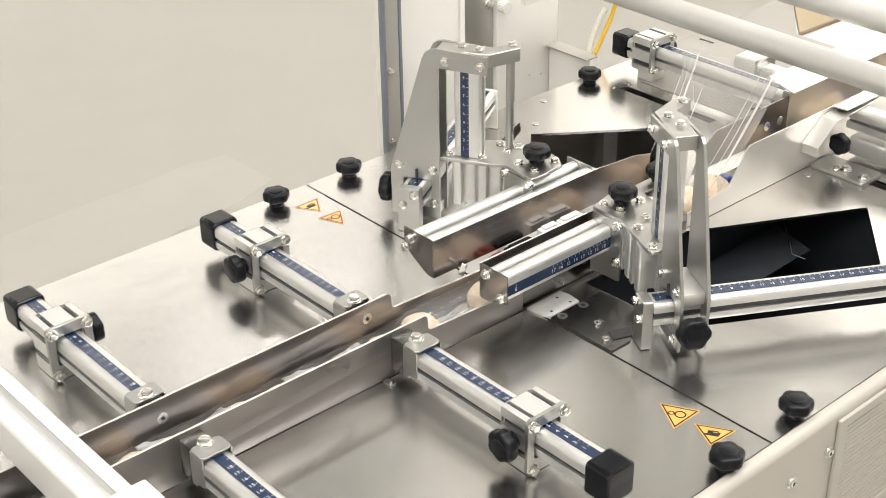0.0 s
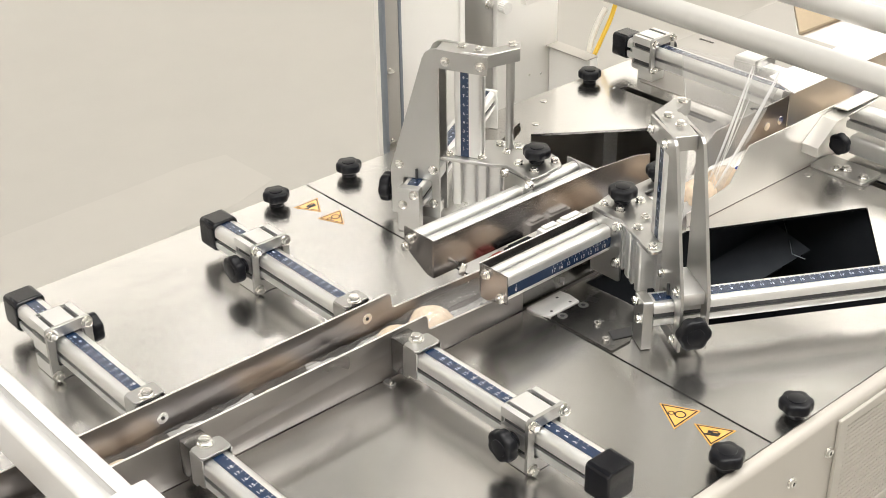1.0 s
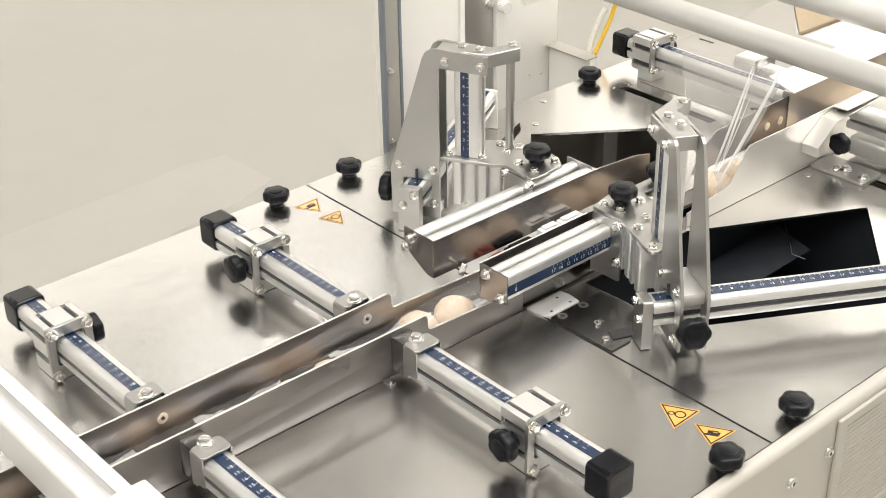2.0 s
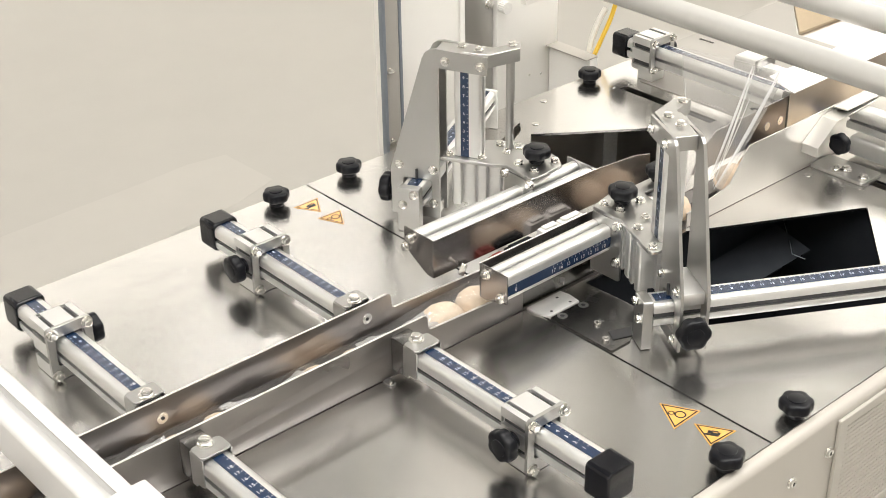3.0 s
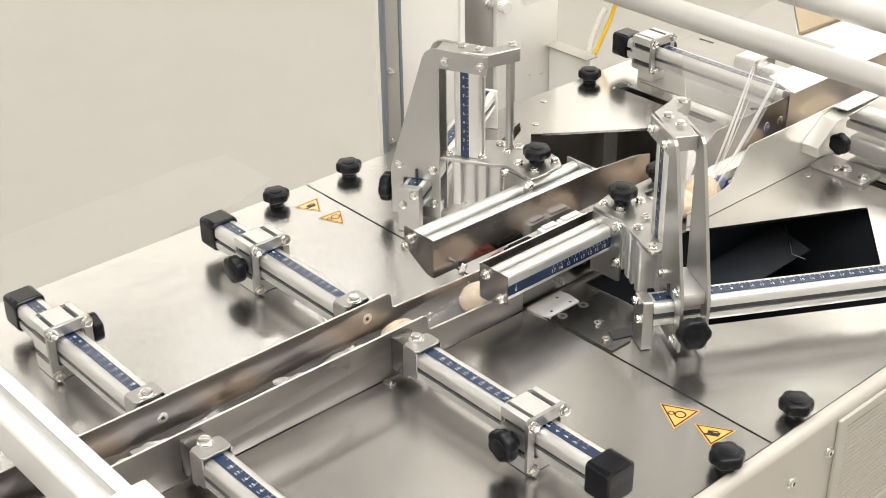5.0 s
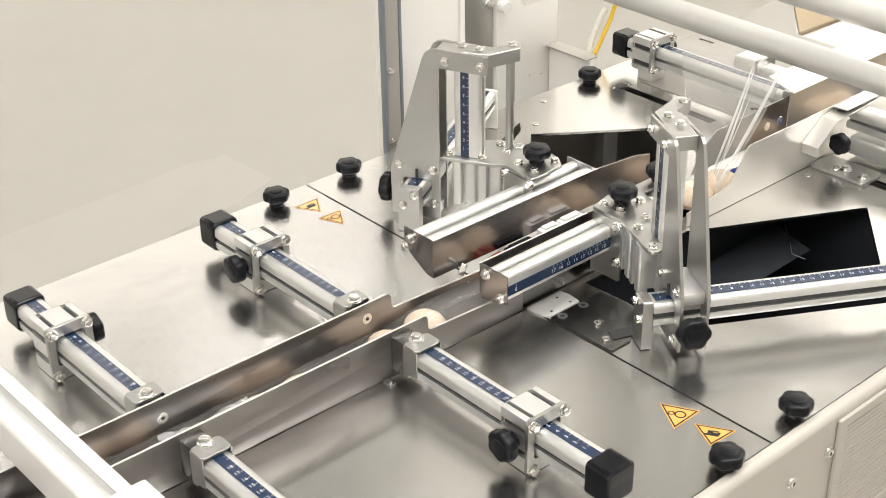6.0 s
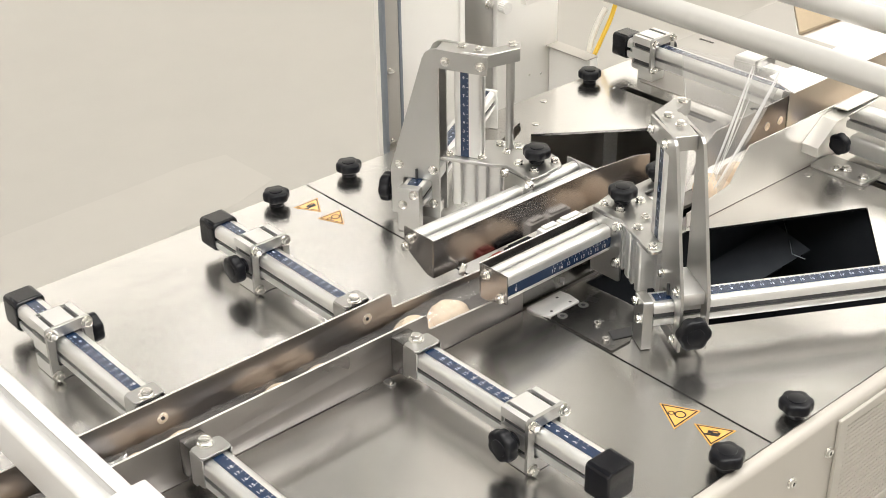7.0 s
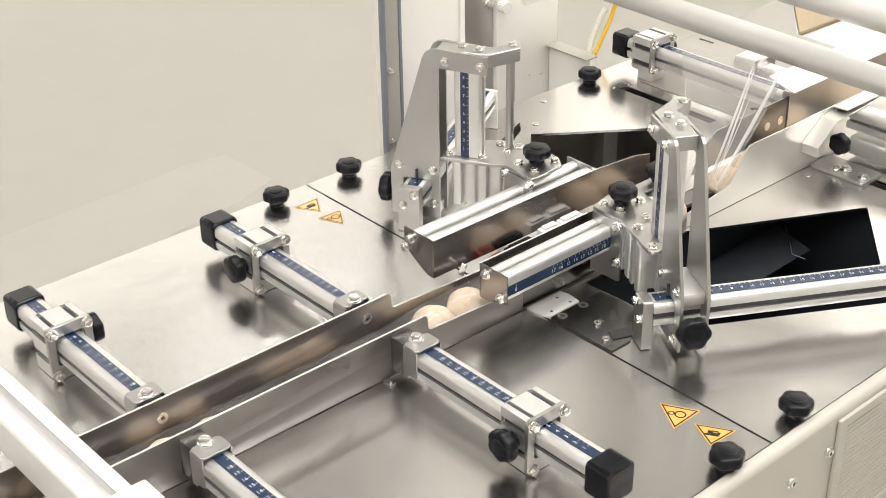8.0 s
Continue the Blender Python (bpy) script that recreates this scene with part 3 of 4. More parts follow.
# ---- gates: profiles with steel cheeks above the channel ----
def gate(y_in, y_out, x0, x1, label):
    """y_in: plate at the channel, y_out: outer face of the profile."""
    g = thing("film_gate", label, "guide rail", group="film gates")
    s = 1 if y_out > y_in else -1
    zl = 0.0290 if s > 0 else 0.0335
    # bent plate: inner cheek and end face
    lo, hi = sorted((y_in, y_in + s * 0.0015))
    part("cheek", soften(along_y([(x0, zl), (x1 + 0.085, zl), (x1 + 0.085, 0.060), (x1 + 0.06, 0.066), (x1, 0.0705), (x0, 0.0705)], lo, hi), 0.0003, 1), M_CHEEK, g, "polished steel cheek")
    # brighter strip along the cheek's top, added for its highlight
    part("edge_highlight", box(x0, x1, lo - 0.0001, hi + 0.0001, 0.0704, 0.0709, 0.0002), M_EDGE, g, "bright strip that paints the highlight of the top edge")
    part("end_plate", soften(along_x([(y_in + s * 0.0017, 0.0705), (y_out + s * 0.0015, 0.0705), (y_out + s * 0.0015, 0.048 if s > 0 else 0.041), (y_in + s * 0.010, zl), (y_in + s * 0.0017, zl)], x0, x0 + 0.0015), 0.0003, 1), M_CHEEK, g, "polished steel end plate")
    return g


gl = gate(0.068, 0.110, 0.0990, 0.33, "steel-cheeked film gate on a double aluminium profile")
for cy in (0.0795, 0.0995):
    part("profile", along_x(shifted(rounded(-0.0068, 0.0068, -0.013, 0.013, 0.006), cy, 0.0555), 0.1006, 0.328), M_ALU, gl)
# the web is coloured dark to carry the shade of the groove
part("profile_web", box(0.1006, 0.328, 0.0855, 0.0935, 0.045, 0.0595, 0), M_SLOT, gl, "dark web that paints the groove's shade between the rods")
part("end_plate", soften(along_x(rounded(0.0697, 0.1115, 0.036, 0.0705, 0.002), 0.3285, 0.330), 0.0003, 1), M_SHEET, gl)
for by, bz in ((0.1005, 0.0615), (0.1085, 0.049)):
    fasten(gl, BOLT, 0.0988, by, bz, (-1, 0, 0), turn=15, scale=0.86)

for nm, x0, x1, z1, mt, lb in (("seal_block", 0.166, 0.186, 0.0285, M_RED, "small red plastic block on the guide"), ("seal_block", 0.189, 0.226, 0.0305, M_BLACK, "small black plastic block on the guide"),
                               ("seal_block", 0.236, 0.262, 0.035, M_WHITE, "small white plastic block on the guide"), ("seal_block", 0.264, 0.296, 0.035, M_WHITE, "small white plastic block on the guide")):
    solo(nm, joined(box(x0, x1, 0.0525, 0.064, 0.0008, z1, 0.0015), box(x0 + 0.004, x1 - 0.004, 0.0545, 0.062, z1, z1 + 0.0025, 0.001)), mt, lb, "block", "seal blocks")

gr = gate(0.0085, -0.0275, 0.1045, 0.25, "steel-cheeked film gate with a blue scale on its profile")
part("profile", along_x(shifted(rounded(-0.0068, 0.0068, -0.014, 0.014, 0.005), -0.0202, 0.0555), 0.1065, 0.247), M_ALU, gr)
part("profile_lip", along_x(shifted(rounded(-0.0048, 0.0048, -0.013, 0.0135, 0.004), -0.0052, 0.0555), 0.1065, 0.247), M_ALU, gr)
part("profile_web", box(0.1066, 0.247, -0.014, -0.0095, 0.045, 0.064, 0), M_SLOT, gr)
part("lower_cheek", box(0.1565, 0.392, 0.0022, 0.0036, 0.0008, 0.0345, 0.0003), M_DARKMETAL, gr, "dark lower cheek plate")
part("cheek_tab", box(0.1565, 0.25, 0.0037, 0.0084, 0.0337, 0.0345, 0), M_DARKMETAL, gr)
# dark fill for the shaded gap between cheek and profile
part("channel_shade", box(0.1066, 0.25, 0.0003, 0.0066, 0.037, 0.058, 0), M_SLOT, gr)
sc = part("scale", box(0.1068, 0.247, -0.0277, -0.0272, 0.048, 0.0585, 0), M_BLUE, gr, "dark blue scale strip")
sp = scale_print(0.140, ["0"], 0.0105, 0.5, 0.0105, size=0.006)
sp2 = scale_print(0.140, [str(n) for n in range(17, 9, -1)], 0.0601, 0.01, 0.0105, size=0.006)
part("scale_print", moved(joined(sp, sp2), Matrix.Translation((0.107, -0.0279, 0.0532)) @ pose(0, 0, 0, 90, 0, 0)), M_INK, sc, smooth=0)
for by, bz in ((-0.0015, 0.0625), (-0.0215, 0.0445)):
    fasten(gr, BOLT, 0.1043, by, bz, (-1, 0, 0), turn=15, scale=0.86)


# small screw under the far gate, on a short tab
screw_turn = pose(0.1308, 0.0600, 0.0335, 35, -60, 0)
solo("stop_screw", joined(moved(prism(ring(0.0016, 12), -0.006, 0.002), screw_turn), moved(soften(prism(ring(0.0028, 6), 0.002, 0.0044), 0.0004, 1), screw_turn),
                          moved(box(-0.010, 0.002, -0.003, 0.003, -0.0072, -0.006, 0.0003), screw_turn)), M_ZINC, "small zinc stop screw under the film gate", "screw")


# ---- towers on slanting bars ----
def tower(s, ox, oy, label):
    """u runs along the slanting bar, v towards the channel. s: 1 far side, -1 near side."""
    c, n = math.cos(radians(30)), 0.5
    m = Matrix(((c, n, 0, ox), (s * n, -s * c, 0, oy), (0, 0, 1, 0), (0, 0, 0, 1)))
    g = thing("height_tower", label, "bracket", group="height towers")
    flip = m.to_3x3().determinant() < 0

    def put(name, bm, material, label="", under=None):
        bm = moved(bm, m)
        return part(name, bm, material, under or g, label)

    def bolt(u, v, z, up, mesh=BOLT, turn=0.0, scale=0.82):
        d = m.to_3x3() @ Vector(up)
        p = m @ Vector((u, v, z))
        fasten(g, mesh, p.x, p.y, p.z, d, turn, scale=scale)

    # slanting bar with scale
    put("profile", along_x(shifted(slotted(0.0265, 0.025, "lrb", r=0.005, slot=0.006, depth=0.006), 0.0, 0.0375), 0.0005, 0.27), M_ALU, "slanting aluminium profile")
    # the side slots get their shade from dark strips
    for sv in (-1, 1):
        put("slot_shade", box(0.002, 0.268, sv * 0.0085 - 0.0026, sv * 0.0085 + 0.0026, 0.0347, 0.0403, 0), M_SLOT)
    strip = put("scale", box(0.004, 0.269, -0.006, 0.006, 0.05, 0.0506, 0), M_BLUE, "dark blue scale strip")
    put("scale_print", moved(scale_print(0.268, ["1"] + [str(k) for k in range(2, 27)], 0.01, 0.01, 0.012), Matrix.Translation((0, 0, 0.0508)) @ (pose(0, 0, 0, 180, 0, 0) if flip else Matrix())), M_INK, "", strip)
    put("end_leg", box(0.2703, 0.2745, -0.0155, 0.0155, 0.0006, 0.0515, 0.0005), M_WHITE, "pale end leg of the bar")
    put("end_plate", soften(along_x(rounded(-0.0125, 0.0125, 0.0006, 0.0525, 0.003), -0.0095, 0.0003), 0.0004, 1), M_SHEET, "steel end plate")
    for v, z in ((-0.006, 0.033), (0.006, 0.046)):
        bolt(-0.0096, v, z, (-1, 0, 0), turn=20)
    # two tapered plates
    hole = rounded(-0.0162, 0.0162, 0.0185, 0.0515, 0.004)
    o = [(-0.0295, 0.006), (0.0255, 0.006), (0.0255, 0.1812), (0.078, 0.1785), (0.078, 0.1985), (0.024, 0.2020), (0.017, 0.2008), (0.0115, 0.197), (0.008, 0.190), (-0.030, 0.060)]
    put("tapered_plate", soften(along_x(o, 0.019, 0.0222, [hole]), 0.0004, 1, 70), M_SHEET, "tapered brushed steel plate")
    put("tapered_plate", soften(along_x(o, 0.0445, 0.0477, [hole]), 0.0004, 1, 70), M_SHEET, "tapered brushed steel plate")
    put("lower_block", soften(box(0.0223, 0.0444, -0.022, 0.022, 0.007, 0.0185, 0), 0.0006), M_ALU)
    put("upper_block", soften(box(0.0223, 0.0444, -0.024, 0.0245, 0.0517, 0.064, 0), 0.0006), M_ALU)
    put("top_plate", soften(prism([(0.0224, 0.022), (0.0443, 0.022), (0.0443, 0.0782), (0.066, 0.100), (0.050, 0.1045), (0.0224, 0.0790)], 0.1860, 0.2005), 0.0005, 1), M_SHEET, "thick steel top plate")
    for v, z in ((0.0335, 0.1895), (0.071, 0.188)):
        bolt(0.0189, v, z, (-1, 0, 0), turn=10)
    for u, v in ((0.036, 0.046), (0.031, 0.066), (0.055, 0.094)):
        bolt(u, v, 0.2006, (0, 0, 1), turn=25)
    for v, z in ((-0.02, 0.066), (0.0185, 0.064), (0.0185, 0.024), (-0.018, 0.014)):
        bolt(0.0189, v, z, (-1, 0, 0), turn=30)
    # pointer
    put("pointer", box(0.0165, 0.019, -0.001, 0.001, 0.0515, 0.063, 0), M_SLOT)
    # upright profile with scale
    put("upright", prism(shifted(slotted(0.0215, 0.029, "rt", r=0.0035, depth=0.005), 0.0334, 0.0555), 0.083, 0.1855), M_ALU, "upright aluminium profile")
    ustrip = put("upright_scale", box(0.0224, 0.0229, 0.0485, 0.0575, 0.083, 0.181, 0), M_BLUE, "dark blue upright scale")
    pr = scale_print(0.098, [str(k) for k in range(1, 10)], 0.0095, 0.01, 0.009, size=0.0048, turn=-90, ticks=-1)
    # ruler space (x up, y across, z out) to local
    mm = Matrix(((0, 0, -1, 0.0222), (0, -1 if s > 0 else 1, 0, 0.053), (1, 0, 0, 0.083), (0, 0, 0, 1)))
    put("upright_print", moved(pr, mm), M_INK, "", ustrip)
    put("rod", moved(prism(ring(0.0046, 24), 0.083, 0.1858), Matrix.Translation((0.056, 0.0925, 0))), M_SHEET, "bright round guide rod")
    # knob at the outer side
    p = m @ Vector((0.030, -0.026, 0.031))
    d = m.to_3x3() @ Vector((0, -1, 0))
    knob_parts(g, Matrix.Translation(p) @ d.to_track_quat("Z", "Y").to_matrix().to_4x4(), scale=0.97)
    return g


tower(1, 0.184, 0.2009, "steel height tower with upright blue scale at the far gate")
tower(-1, 0.199, -0.1199, "steel height tower with upright blue scale at the near gate")


def mount(outline, top, posts, bolts, knob_at, label):
    g = thing("gate_mount", label, "bracket", group="gate mounts")
    mp = part("mount_plate", soften(prism(outline, top - 0.004, top), 0.0005, 1), M_SHEET, g, "steel mounting plate")
    for (cx, cy, ang) in posts:
        sec = slotted(0.028, 0.028, "lrtb")
        part("post", moved(prism(sec, 0.028, top - 0.0042), Matrix.Translation((cx, cy, 0)) @ pose(0, 0, 0, 0, 0, ang)), M_ALU, g)
    for k, (bx, by) in enumerate(bolts):
        fasten(mp, BOLT if k % 3 else SCREW, bx, by, top + 0.0001, turn=37 * k, scale=0.86)
    kb = thing("hand_knob", "black lobed plastic hand knob on the gate mount", "knob", pose(knob_at[0], knob_at[1], top), "hand knobs")
    knob_parts(kb, Matrix(), scale=0.88)
    return g


far_mount = mount([(0.2117, 0.1841), (0.2389, 0.1345), (0.2487, 0.1217), (0.2442, 0.0812), (0.2597, 0.0800), (0.2915, 0.0840), (0.301, 0.0975), (0.3057, 0.1262), (0.2978, 0.155), (0.278, 0.180), (0.245, 0.196)], 0.0825,
                  [(0.238, 0.170, -60), (0.252, 0.146, -60), (0.27, 0.112, 0)], [(0.2225, 0.182), (0.2412, 0.1527), (0.2596, 0.1152), (0.2703, 0.1442), (0.2776, 0.1623), (0.2873, 0.1436), (0.26, 0.093), (0.291, 0.0931)], (0.2776, 0.1067),
                  "steel gate mount with bolts at the far tower")
near_mount = mount([(0.2481, -0.0018), (0.2467, -0.0404), (0.2208, -0.0965), (0.2214, -0.1015), (0.2255, -0.1045), (0.247, -0.1035), (0.292, -0.062), (0.3065, -0.0158), (0.299, 0.004), (0.2761, 0.0051), (0.2546, 0.0004)], 0.0825,
                   [(0.2435, -0.079, 60), (0.2575, -0.054, 60), (0.275, -0.02, 0)], [(0.2585, -0.0066), (0.2602, -0.026), (0.289, -0.0269), (0.2678, -0.0522), (0.2451, -0.0621), (0.2278, -0.0965)], (0.2762, -0.0148),
                   "steel gate mount with bolts at the near tower")


def hanging_plate(g, x, y0, y1, z0, z1, bolts):
    """The folded-down end of a mounting plate, bolted to the gate's profile."""
    pl = part("hanging_plate", soften(along_x(rounded(y0, y1, z0, z1, 0.003), x, x + 0.003), 0.0004, 1), M_SHEET, g, "folded steel end of the mounting plate")
    for by, bz in bolts:
        fasten(pl, BOLT, x - 0.0001, by, bz, (-1, 0, 0), turn=25, scale=0.86)


hanging_plate(far_mount, 0.2445, 0.0795, 0.1215, 0.048, 0.0784, ((0.1196, 0.0765), (0.0828, 0.0757)))
hanging_plate(near_mount, 0.2472, -0.0404, -0.0018, 0.012, 0.0784, ((-0.0358, 0.0731), (-0.0361, 0.0332)))

# knob behind the near gate mount, on a short arm
solo("knob_arm", box(0.3035, 0.348, -0.017, 0.001, 0.0786, 0.0824, 0.0006), M_SHEET, "short steel arm beside the near gate mount", "bracket")
rear = thing("hand_knob", "black lobed plastic hand knob behind the near gate", "knob", pose(0.338, -0.009, 0.0825), "hand knobs")
knob_parts(rear, Matrix(), scale=0.85)

# hand knobs that hold the table panels
for kx, ky in ((0.1087, 0.3468), (0.2136, 0.3491), (0.6193, 0.3482), (0.2085, -0.2815), (0.1075, -0.2865)):
    k = thing("hand_knob", "black lobed plastic hand knob on the steel table", "knob", pose(kx, ky, 0, 0, 0, random.uniform(0, 50)), "hand knobs")
    knob_parts(k, Matrix(), scale=0.9)


# ---- stickers ----
def sticker(pts, kind):
    g = thing("warning_sticker", "yellow triangular warning sticker with black border", "sticker", group="warning stickers")
    a, b, c = (Vector((x, y, 0)) for x, y in pts)
    mid = (a + b + c) / 3

    def tri(k0, z0, z1):
        return prism([tuple((mid + (p - mid) * k0).xy) for p in (a, b, c)], z0, z1)

    part("label_sheet", tri(1.0, 0.0002, 0.0004), M_YELLOW, g)
    brd = prism([tuple((mid + (p - mid) * 0.9).xy) for p in (a, b, c)], 0.0004, 0.0005, [[tuple((mid + (p - mid) * 0.78).xy) for p in (c, b, a)]])
    part("border", brd, M_PRINT, g)
    d = (b - a).normalized()
    if kind:
        o1 = ring(0.0052, 24, mid.x + d.x * 0.002, mid.y + d.y * 0.002)
        o2 = ring(0.0030, 20, mid.x - d.x * 0.006, mid.y - d.y * 0.006)
        part("symbol", joined(prism(o1, 0.0004, 0.0005, [list(reversed(ring(0.0038, 24, mid.x + d.x * 0.002, mid.y + d.y * 0.002)))]),
                              prism(o2, 0.0004, 0.0005, [list(reversed(ring(0.0019, 20, mid.x - d.x * 0.006, mid.y - d.y * 0.006)))])), M_PRINT, g)
    else:
        e = Vector((-d.y, d.x, 0))

        def rect(cx, cy, w, h):
            p = mid + d * cx + e * cy
            return prism([tuple((p + d * i * w + e * j * h).xy) for i, j in ((-1, -1), (1, -1), (1, 1), (-1, 1))], 0.0004, 0.0005)
        part("symbol", joined(rect(-0.0015, -0.0030, 0.0062, 0.0011), rect(0.0018, -0.0006, 0.0036, 0.0013), rect(-0.0030, 0.0006, 0.0022, 0.0022), rect(0.0010, 0.0026, 0.0028, 0.0009), rect(0.0046, 0.0012, 0.0012, 0.0008)), M_PRINT, g)


sticker([(0.1356, -0.1909), (0.1531, -0.2229), (0.1161, -0.2242)], 1)
sticker([(0.1348, -0.2305), (0.1533, -0.2616), (0.1208, -0.2600)], 0)
sticker([(0.1178, 0.3272), (0.1512, 0.3276), (0.1343, 0.299)], 0)
sticker([(0.122, 0.2889), (0.1529, 0.2872), (0.1354, 0.2587)], 1)

# ---- white cross beam near the camera ----
beam = thing("cross_beam", "white slotted cross beam over the channel", "beam")
part("profile", along_y(shifted(slotted(0.036, 0.04, "t", r=0.004, slot=0.009), -0.3325, 0.07), -0.115, 0.9), M_BEAM, beam)
part("end_block", box(-0.348, -0.307, -0.15, -0.083, 0.05, 0.0945, 0.002), M_BEAM, beam)
part("beam_leg", box(-0.35, -0.315, 0.9, 0.935, FZ, 0.098, 0.002), M_CREAM, beam)
part("beam_leg", box(-0.345, -0.31, -0.37, -0.335, FZ, 0.098, 0.002), M_CREAM, beam)
part("beam_arm", box(-0.345, -0.31, -0.335, -0.15, 0.055, 0.09, 0.002), M_CREAM, beam)

# ---- infeed channel ----
inf = thing("infeed_channel", "bright sheet-steel infeed channel with slanted ends", "channel")
part("near_wall", soften(along_y([(0.40, 0.0006), (2.05, 0.0006), (2.05, 0.066), (0.50, 0.066), (0.471, 0.0285), (0.464, 0.0262), (0.4366, 0.0227), (0.40, 0.018)], -0.0006, 0.0009), 0.0003, 1), M_BRIGHT, inf)
part("far_wall", soften(along_y([(0.47, 0.02), (0.70, 0.02), (0.70, 0.066), (0.652, 0.066), (0.51, 0.063), (0.485, 0.045)], 0.0525, 0.054), 0.0003, 1), M_PLATE, inf)
part("far_rear_wall", soften(along_y([(0.643, 0.012), (2.05, 0.012), (2.05, 0.0705), (0.643, 0.0705)], 0.0508, 0.0522), 0.0003, 1), M_BRIGHT, inf)
part("far_flange", soften(along_x([(0.0455, 0.0700), (0.0525, 0.0710), (0.083, 0.0800), (0.083, 0.0815), (0.0525, 0.0725), (0.0455, 0.0715)], 0.643, 2.05), 0.0003, 1), M_EDGE, inf, "bright folded flange of the channel")
part("near_flange", soften(along_x([(-0.001, 0.0645), (-0.001, 0.066), (-0.020, 0.0675), (-0.0205, 0.066)], 0.655, 2.05), 0.0003, 1), M_BRIGHT, inf)
part("ramp_tab", soften(along_y([(0.600, 0.0255), (0.602, 0.0255), (0.6025, 0.0352), (0.6345, 0.0588), (0.72, 0.0640), (0.72, 0.0655), (0.6335, 0.0604), (0.6003, 0.0368)], -0.0225, -0.0008), 0.0003, 1), M_BRIGHT, inf, "folded sheet ramp beside the channel")
part("foot_plate", soften(prism(rounded(0.6205, 0.660, -0.0735, -0.0015, 0.004), 0.0002, 0.004), 0.0005, 1), M_SHEET, inf)
for bx, by in ((0.629, -0.0324), (0.6355, -0.0410), (0.633, -0.066)):
    fasten(inf, BOLT, bx, by, 0.0041)
knob_parts(inf, Matrix.Translation((0.652, -0.0245, 0.0305)) @ pose(0, 0, 0, 0, -90, 0), scale=0.78)
for wx in (0.605, 0.63):
    fasten(inf, FLAT, wx, 0.0524, 0.038, (0, -1, 0), name="flat_screw", scale=1.1)

# ---- tubes that carry the film ----
rollers = thing("film_roller_frame", "overhead frame with two matt grey film roller tubes", "frame")
for (a, b, r) in (((0.5658, 0.36, 0.16), (0.5549, -0.34, 0.16), 0.0148), ((0.7185, 0.36, 0.16), (0.7055, -0.34, 0.16), 0.0140)):
    a, b = Vector(a), Vector(b)
    d = b - a
    bm = soften(prism(ring(r, 40), 0, d.length), 0.001, 2, 60)
    part("film_roller", moved(bm, Matrix.Translation(a) @ d.to_track_quat("Z", "Y").to_matrix().to_4x4()), M_TUBE, rollers, "long matt grey roller tube")
for fy in (0.345, -0.345):
    part("cheek_plate", box(0.49, 0.745, fy - 0.005, fy + 0.005, 0.14, 0.18, 0.001), M_PANEL, rollers)
    part("hanger", box(0.60, 0.62, fy - 0.004, fy + 0.004, 0.1805, 0.5695, 0.001), M_PANEL, rollers)
part("gantry_beam", box(0.40, 0.47, -0.36, 0.449, 0.55, 0.62, 0.002), M_PANEL, rollers)
part("gantry_arm", box(0.4705, 0.70, 0.33, 0.339, 0.57, 0.60, 0.001), M_PANEL, rollers)
part("gantry_arm", box(0.4705, 0.70, -0.339, -0.33, 0.57, 0.60, 0.001), M_PANEL, rollers)

# ---- clear film ----
film = thing("clear_film", "clear shrink film drawn from the roller into the channel", "film")
rows = 14
bm = bmesh.new()
grid = []
for i in range(rows + 1):
    f = i / rows
    line = []
    for k in range(25):
        g = k / 24
        top = Vector((0.503 + 0.022 * g, 0.105 - 0.125 * g, 0.150))
        ang = math.pi * (0.02 + 0.96 * g)
        low = Vector((0.455 + 0.01 * math.sin(ang), 0.026 + 0.021 * math.cos(ang), 0.010 + 0.030 * math.sin(ang)))
        p = top.lerp(low, f)
        p += Vector((noise.noise((g * 9, f * 1.5, 3.1)), 0, noise.noise((g * 9, f * 1.5, 7.7)))) * 0.0022 * math.sin(math.pi * f)
        line.append(bm.verts.new(p))
    grid.append(line)
for i in range(rows):
    for k in range(24):
        bm.faces.new((grid[i][k], grid[i][k + 1], grid[i + 1][k + 1], grid[i + 1][k]))
part("film_web", bm, M_FILM, film, smooth=180)
# folded film round the buns
bm = bmesh.new()
grid = []
n = 150
for i in range(n + 1):
    x = -0.45 + 0.75 * i / n
    line = []
    for k in range(21):
        a = math.pi * k / 20
        rough = min(1.0, max(0.0, (0.06 - x) / 0.05))
        r = 1 + (0.03 + 0.12 * rough) * noise.noise((x * 60, k * 0.8, 2.0)) + 0.09 * rough * noise.noise((x * 150, k * 1.6, 5.0))
        line.append(bm.verts.new((x, 0.0263 + 0.0240 * math.cos(a), 0.0012 + (0.0345 - 0.008 * rough) * r * math.sin(a) ** 0.8)))
    grid.append(line)
for i in range(n):
    for k in range(20):
        bm.faces.new((grid[i][k], grid[i][k + 1], grid[i + 1][k + 1], grid[i + 1][k]))
part("film_sleeve", bm, M_SLEEVE, film, "creased clear film round the buns", smooth=180)


